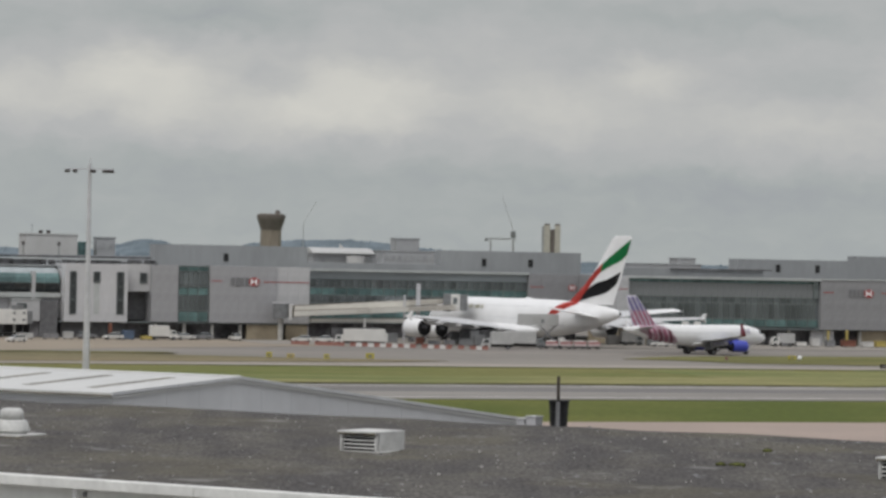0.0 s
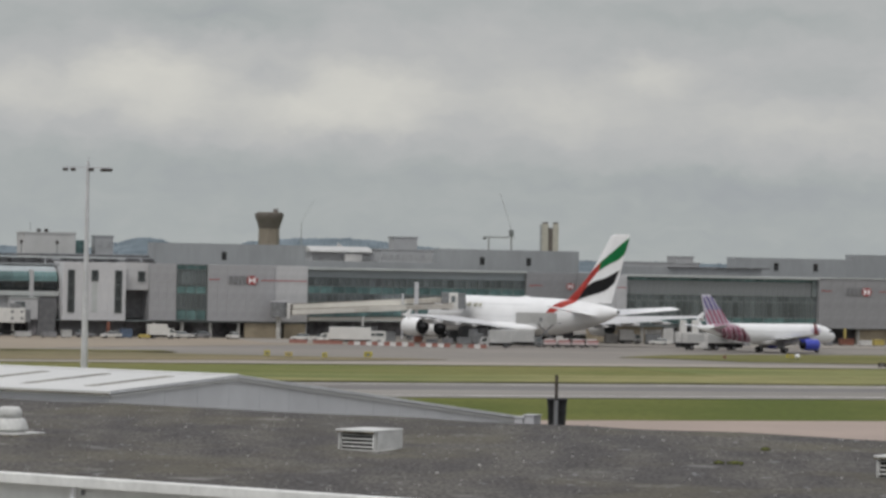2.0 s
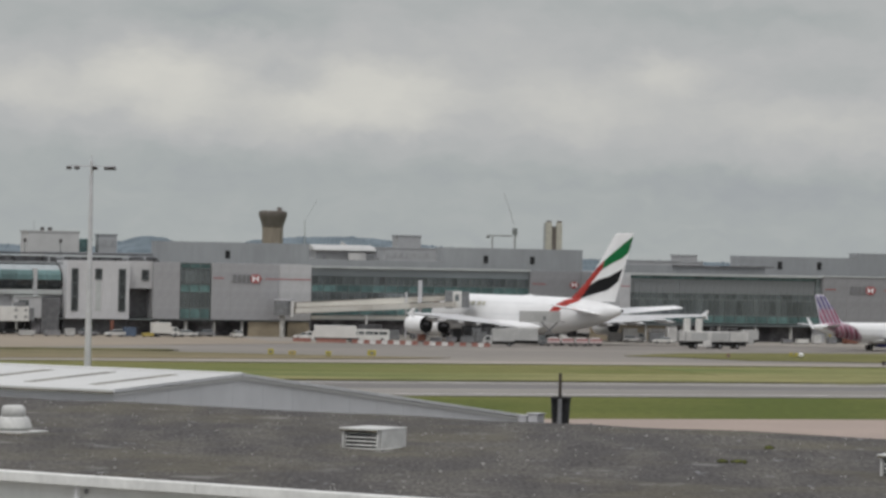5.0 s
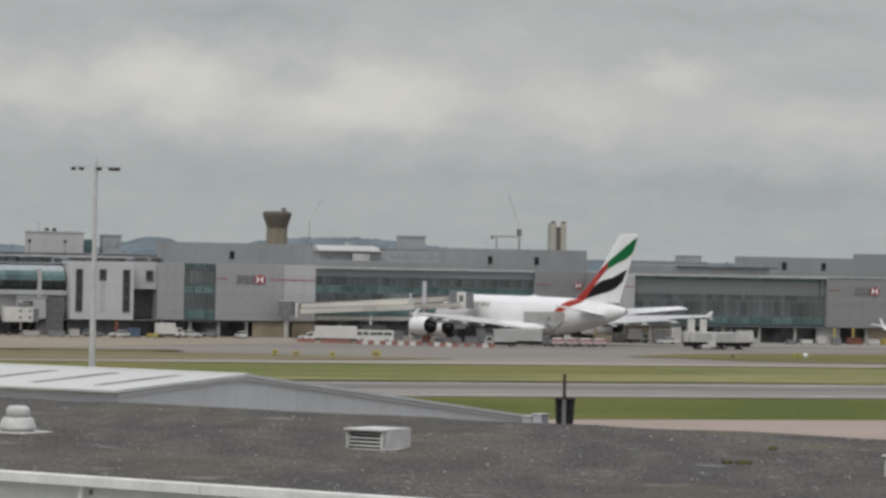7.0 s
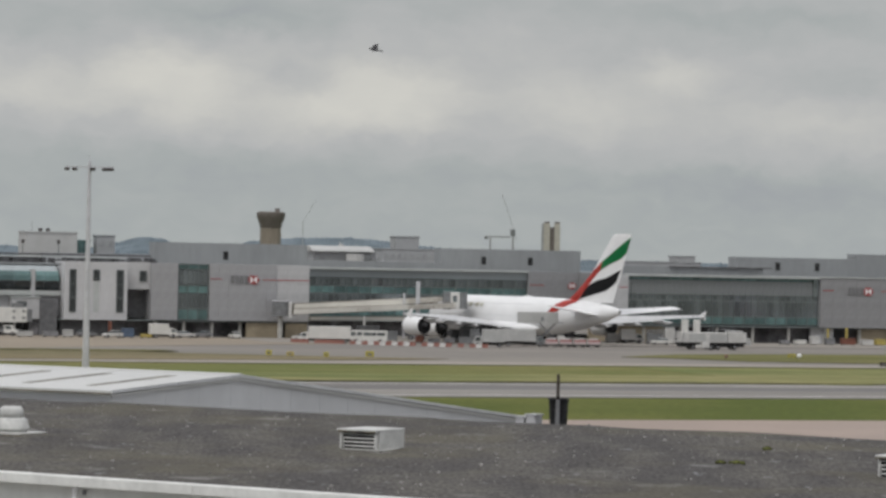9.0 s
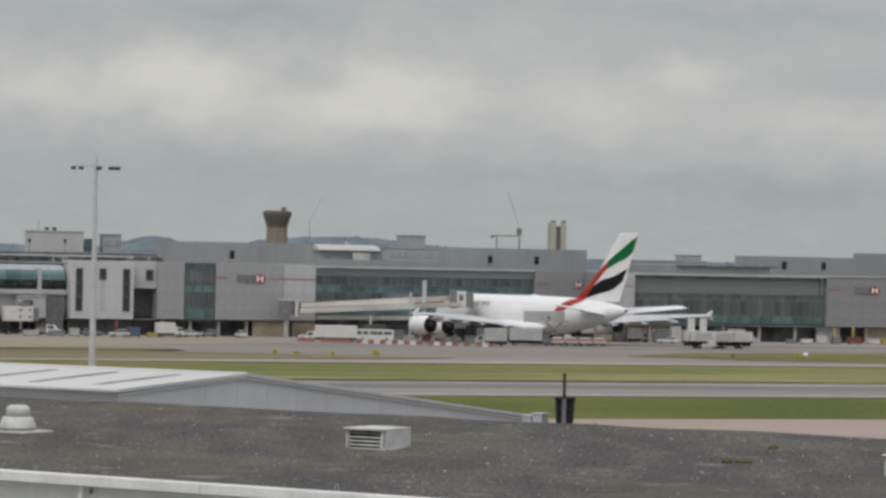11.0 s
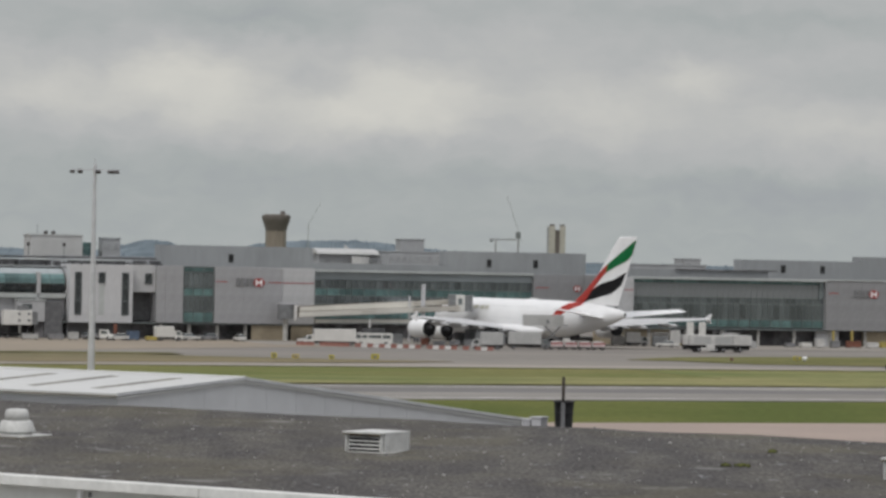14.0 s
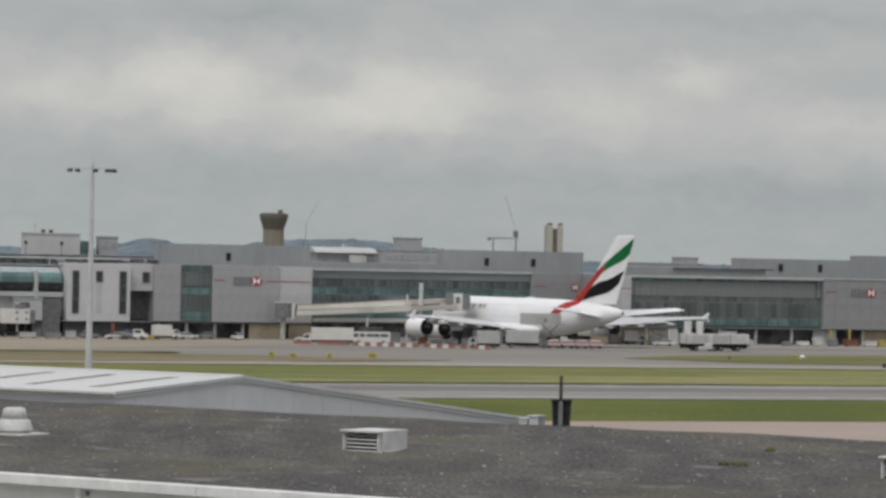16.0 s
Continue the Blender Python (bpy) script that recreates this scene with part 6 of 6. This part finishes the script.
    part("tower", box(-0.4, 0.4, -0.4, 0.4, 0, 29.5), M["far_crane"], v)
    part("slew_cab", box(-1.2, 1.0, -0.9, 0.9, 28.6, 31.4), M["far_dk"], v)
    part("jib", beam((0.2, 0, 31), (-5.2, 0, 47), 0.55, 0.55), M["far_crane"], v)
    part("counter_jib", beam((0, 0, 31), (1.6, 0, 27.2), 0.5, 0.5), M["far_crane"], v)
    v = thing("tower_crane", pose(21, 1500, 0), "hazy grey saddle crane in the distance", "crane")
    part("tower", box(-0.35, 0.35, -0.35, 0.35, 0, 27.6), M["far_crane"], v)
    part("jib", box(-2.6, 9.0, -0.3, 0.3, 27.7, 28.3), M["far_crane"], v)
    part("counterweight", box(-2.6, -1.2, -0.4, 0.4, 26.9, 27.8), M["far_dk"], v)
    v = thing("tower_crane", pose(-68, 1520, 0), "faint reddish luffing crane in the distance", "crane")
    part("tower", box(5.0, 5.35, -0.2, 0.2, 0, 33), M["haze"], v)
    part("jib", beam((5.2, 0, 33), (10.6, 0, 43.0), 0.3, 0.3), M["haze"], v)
    # roof clutter behind the stair block
    bm = bmesh.new()
    for i in range(60):
        x = random.uniform(-100, -62)
        w, h = random.uniform(0.4, 2.6), random.uniform(0.3, 1.3)
        box(x, x + w, 12 + random.uniform(0, 6), 19, 15.6, 15.7 + h, bm=bm)
    tagged(part("roof_plant", bm, M["plant_dk"], terminal, "dark rooftop ducts and plant"), kind="stuff")
    part("roof_pipe", tube((-112, 13, 17.4), (-64, 13, 17.5), 0.22, n=8), M["plant_dk"], terminal)
    part("roof_pipe", tube((-112, 12, 16.9), (-70, 12, 16.9), 0.16, n=8), M["fascia"], terminal)
    for x, h in ((-90.3, 20.0), (-82.2, 20.0)):
        l = part("roof_lamp_post", tube((x, 24, 15.6), (x, 24, h), 0.09, n=8), M["frame"], terminal)
        part("roof_lamp", box(x - 0.3, x + 0.3, 23.7, 24.3, h - 0.2, h + 0.6, 0.1), M["lampcase"], l)


distance()


def hills():
    for k, (y, base, seed) in enumerate(((4000, 1.0, 2.0), (3300, 0.62, 8.0))):
        bm = bmesh.new()
        n = 1500
        prev = None
        for i in range(n + 1):
            x = -1500 + 3000 * i / n
            h = 17.0 + 17 * math.exp(-((x + 348) / 44) ** 2) + 10 * math.exp(-((x + 215) / 60) ** 2) + 21 * math.exp(-((x + 110) / 95) ** 2) + 7 * math.exp(-((x - 20) / 60) ** 2)
            h += 9 * math.exp(-((x + 700) / 240) ** 2) + 9 * math.exp(-((x - 800) / 260) ** 2)
            h = base * h + 2.2 * abs(noise.noise(Vector((x * 0.05, seed, 0)))) + 1.6 * noise.noise(Vector((x * 0.013, seed, 3))) + 2.6 * abs(noise.noise(Vector((x * 0.16, seed, 6)))) + 1.3 * noise.noise(Vector((x * 0.4, seed, 1)))
            row = [bm.verts.new((x, y - 130, -0.5)), bm.verts.new((x, y - 40, h * 0.72)), bm.verts.new((x, y, h)), bm.verts.new((x, y + 200, -0.5))]
            if prev:
                for a in range(3):
                    bm.faces.new((prev[a], row[a], row[a + 1], prev[a + 1]))
            prev = row
        solid("hill_ridge", bm, M["hill"], pose(0, 0, 0), "wooded ridge on the horizon with blue-green haze painted in", "hill", kind="structure")


hills()

# ---- bird ----


def bird():
    v = thing("bird", pose(9.5, 80, 21.8, 0, 0, 180), "dark pigeon-like bird in flapping flight", "bird")
    part("body", loft([ring(-0.136, 0.0096, 0.0064, 0.0, 10), ring(-0.072, 0.024, 0.0208, 0.0, 10), ring(0.0, 0.0384, 0.0368, 0.0, 10), ring(0.072, 0.028, 0.0288, 0.0064, 10), ring(0.1, 0.0192, 0.0208, 0.0144, 10), ring(0.124, 0.0144, 0.0144, 0.0144, 10), ring(0.14, 0.004, 0.004, 0.0096, 10)]), M["bird"], v, smooth=True)
    part("tail", prism([(-0.10, -0.016), (-0.10, 0.016), (-0.19, 0.036), (-0.20, 0.0), (-0.19, -0.036)], -0.004, 0.004, "z"), M["bird"], v)
    wings = []
    for side in (1, -1):
        w = part("wing", prism([(0.055, 0), (0.07, side * 0.08), (0.04, side * 0.16), (-0.04, side * 0.25), (-0.06, side * 0.245), (-0.05, side * 0.16), (-0.07, side * 0.08), (-0.07, 0)], 0.0, 0.008, "z"), M["bird"], v, at=pose(0, side * 0.03, 0.025))
        wings.append((w, side))
    return v, wings


flyer, flyer_wings = bird()

# ---- facade panels ----


def lay_panels():
    for owner, me, places in PIECES:
        for p in places:
            part("panel", me, None, owner, at=Matrix.Translation(p))


lay_panels()

# ---- moving things ----


def motions():
    h = radians(37)
    walk(clouds, [(t, pose(-7.0 / FOCAL * SKY_FAR + 3.9 * (t - 8), SKY_FAR, 18.5 + 13.9 / FOCAL * SKY_FAR, 0, ROLL, 0)) for t in (0.0, 8.0, 16.0)])
    walk(jet, [(t, pose(65.4 + (10.28 * t - 15.5) * math.cos(h), 705 + (10.28 * t - 15.5) * math.sin(h), 0.05, 0, 0, 37)) for t in (0.0, 4.0, 8.0, 12.0, 16.0)])
    walk(mover_car, [(t, pose(-85.4 - 3.0 * t, 682.0 - 2.2 * t, 0.1, 0, 0, 222)) for t in (0.0, 8.0, 16.0)])
    walk(mover_pickup, [(t, pose(-92.3 + 3.86 * (t - 9), 718.7 - 0.34 * (t - 9), 0.1, 0, 0, -5)) for t in (0.0, 8.0, 16.0)])
    walk(mover_truck, [(t, pose(0.986 * x, 711.5 + 0.07 * (x + 17.1), 0.1, 0, 0, 184))
                       for t, x in ((0.0, -17.3), (0.5, -17.8), (1.0, -18.8), (1.5, -19.3), (2.0, -19.9), (3.0, -21.1), (4.0, -22.6), (5.2, -24.0), (6.5, -24.6), (9.0, -24.6), (16.0, -24.6))])
    walk(mover_catering, [(t, pose(0.982 * x - 0.4, 703.0, 0.1, 0, 0, 184))
                          for t, x in ((0.0, 12.3), (4.0, 12.3), (6.5, 11.8), (8.0, 11.2), (9.0, 10.6), (11.5, 9.6), (12.5, 9.35), (14.5, 9.0), (16.0, 8.9))])
    walk(mover_tug, [(t, pose(x, 757.5 + 0.15 * (x - 45), 0.1, 0, 0, 190)) for t, x in ((0.0, 60.0), (10.0, 60.0), (11.5, 56.5), (14.5, 50.0), (15.5, 47.9), (16.0, 46.8))])
    walk(mover_van, [(t, pose(x, 775 + 0.1 * (x - 74), 0.1, 0, 0, 190)) for t, x in ((0.0, 78.0), (6.5, 67.5), (9.0, 66.0), (12.0, 64.4), (13.0, 63.8), (16.0, 63.8))])
    walk(mover_small, [(t, pose(x, 757.5, 0.1, 0, 0, 2)) for t, x in ((0.0, 27.0), (2.0, 31.0), (3.0, 35.0), (4.0, 39.0), (6.5, 46.5), (9.0, 54.0), (10.5, 55.5), (16.0, 55.5))])
    track = ((0.0, 98.0, 20.2), (6.0, 32.0, 20.9), (7.5, 15.0, 21.4), (8.0, 9.5, 21.76), (8.3, 6.35, 22.03), (8.5, 4.05, 22.27), (8.6, 2.75, 22.46), (8.9, -0.4, 23.12), (9.0, -1.7, 23.36), (9.2, -3.8, 23.86), (11.0, -24.0, 27.0), (16.0, -80.0, 33.0))
    walk(flyer, [(t, pose(x, 80, z, 0, 0, 180) @ pose(0, 0, 0, -22, -9, 0)) for t, x, z in track])
    beat = [(0.0, 10), (7.4, 10)] + [(7.5 + 0.1 * i, (36, 4, -24, 8)[i % 4]) for i in range(20)] + [(16.0, 10)]
    for w, side in flyer_wings:
        walk(w, [(t, pose(0, side * 0.03, 0.025, side * a, 0, 0)) for t, a in beat])


motions()
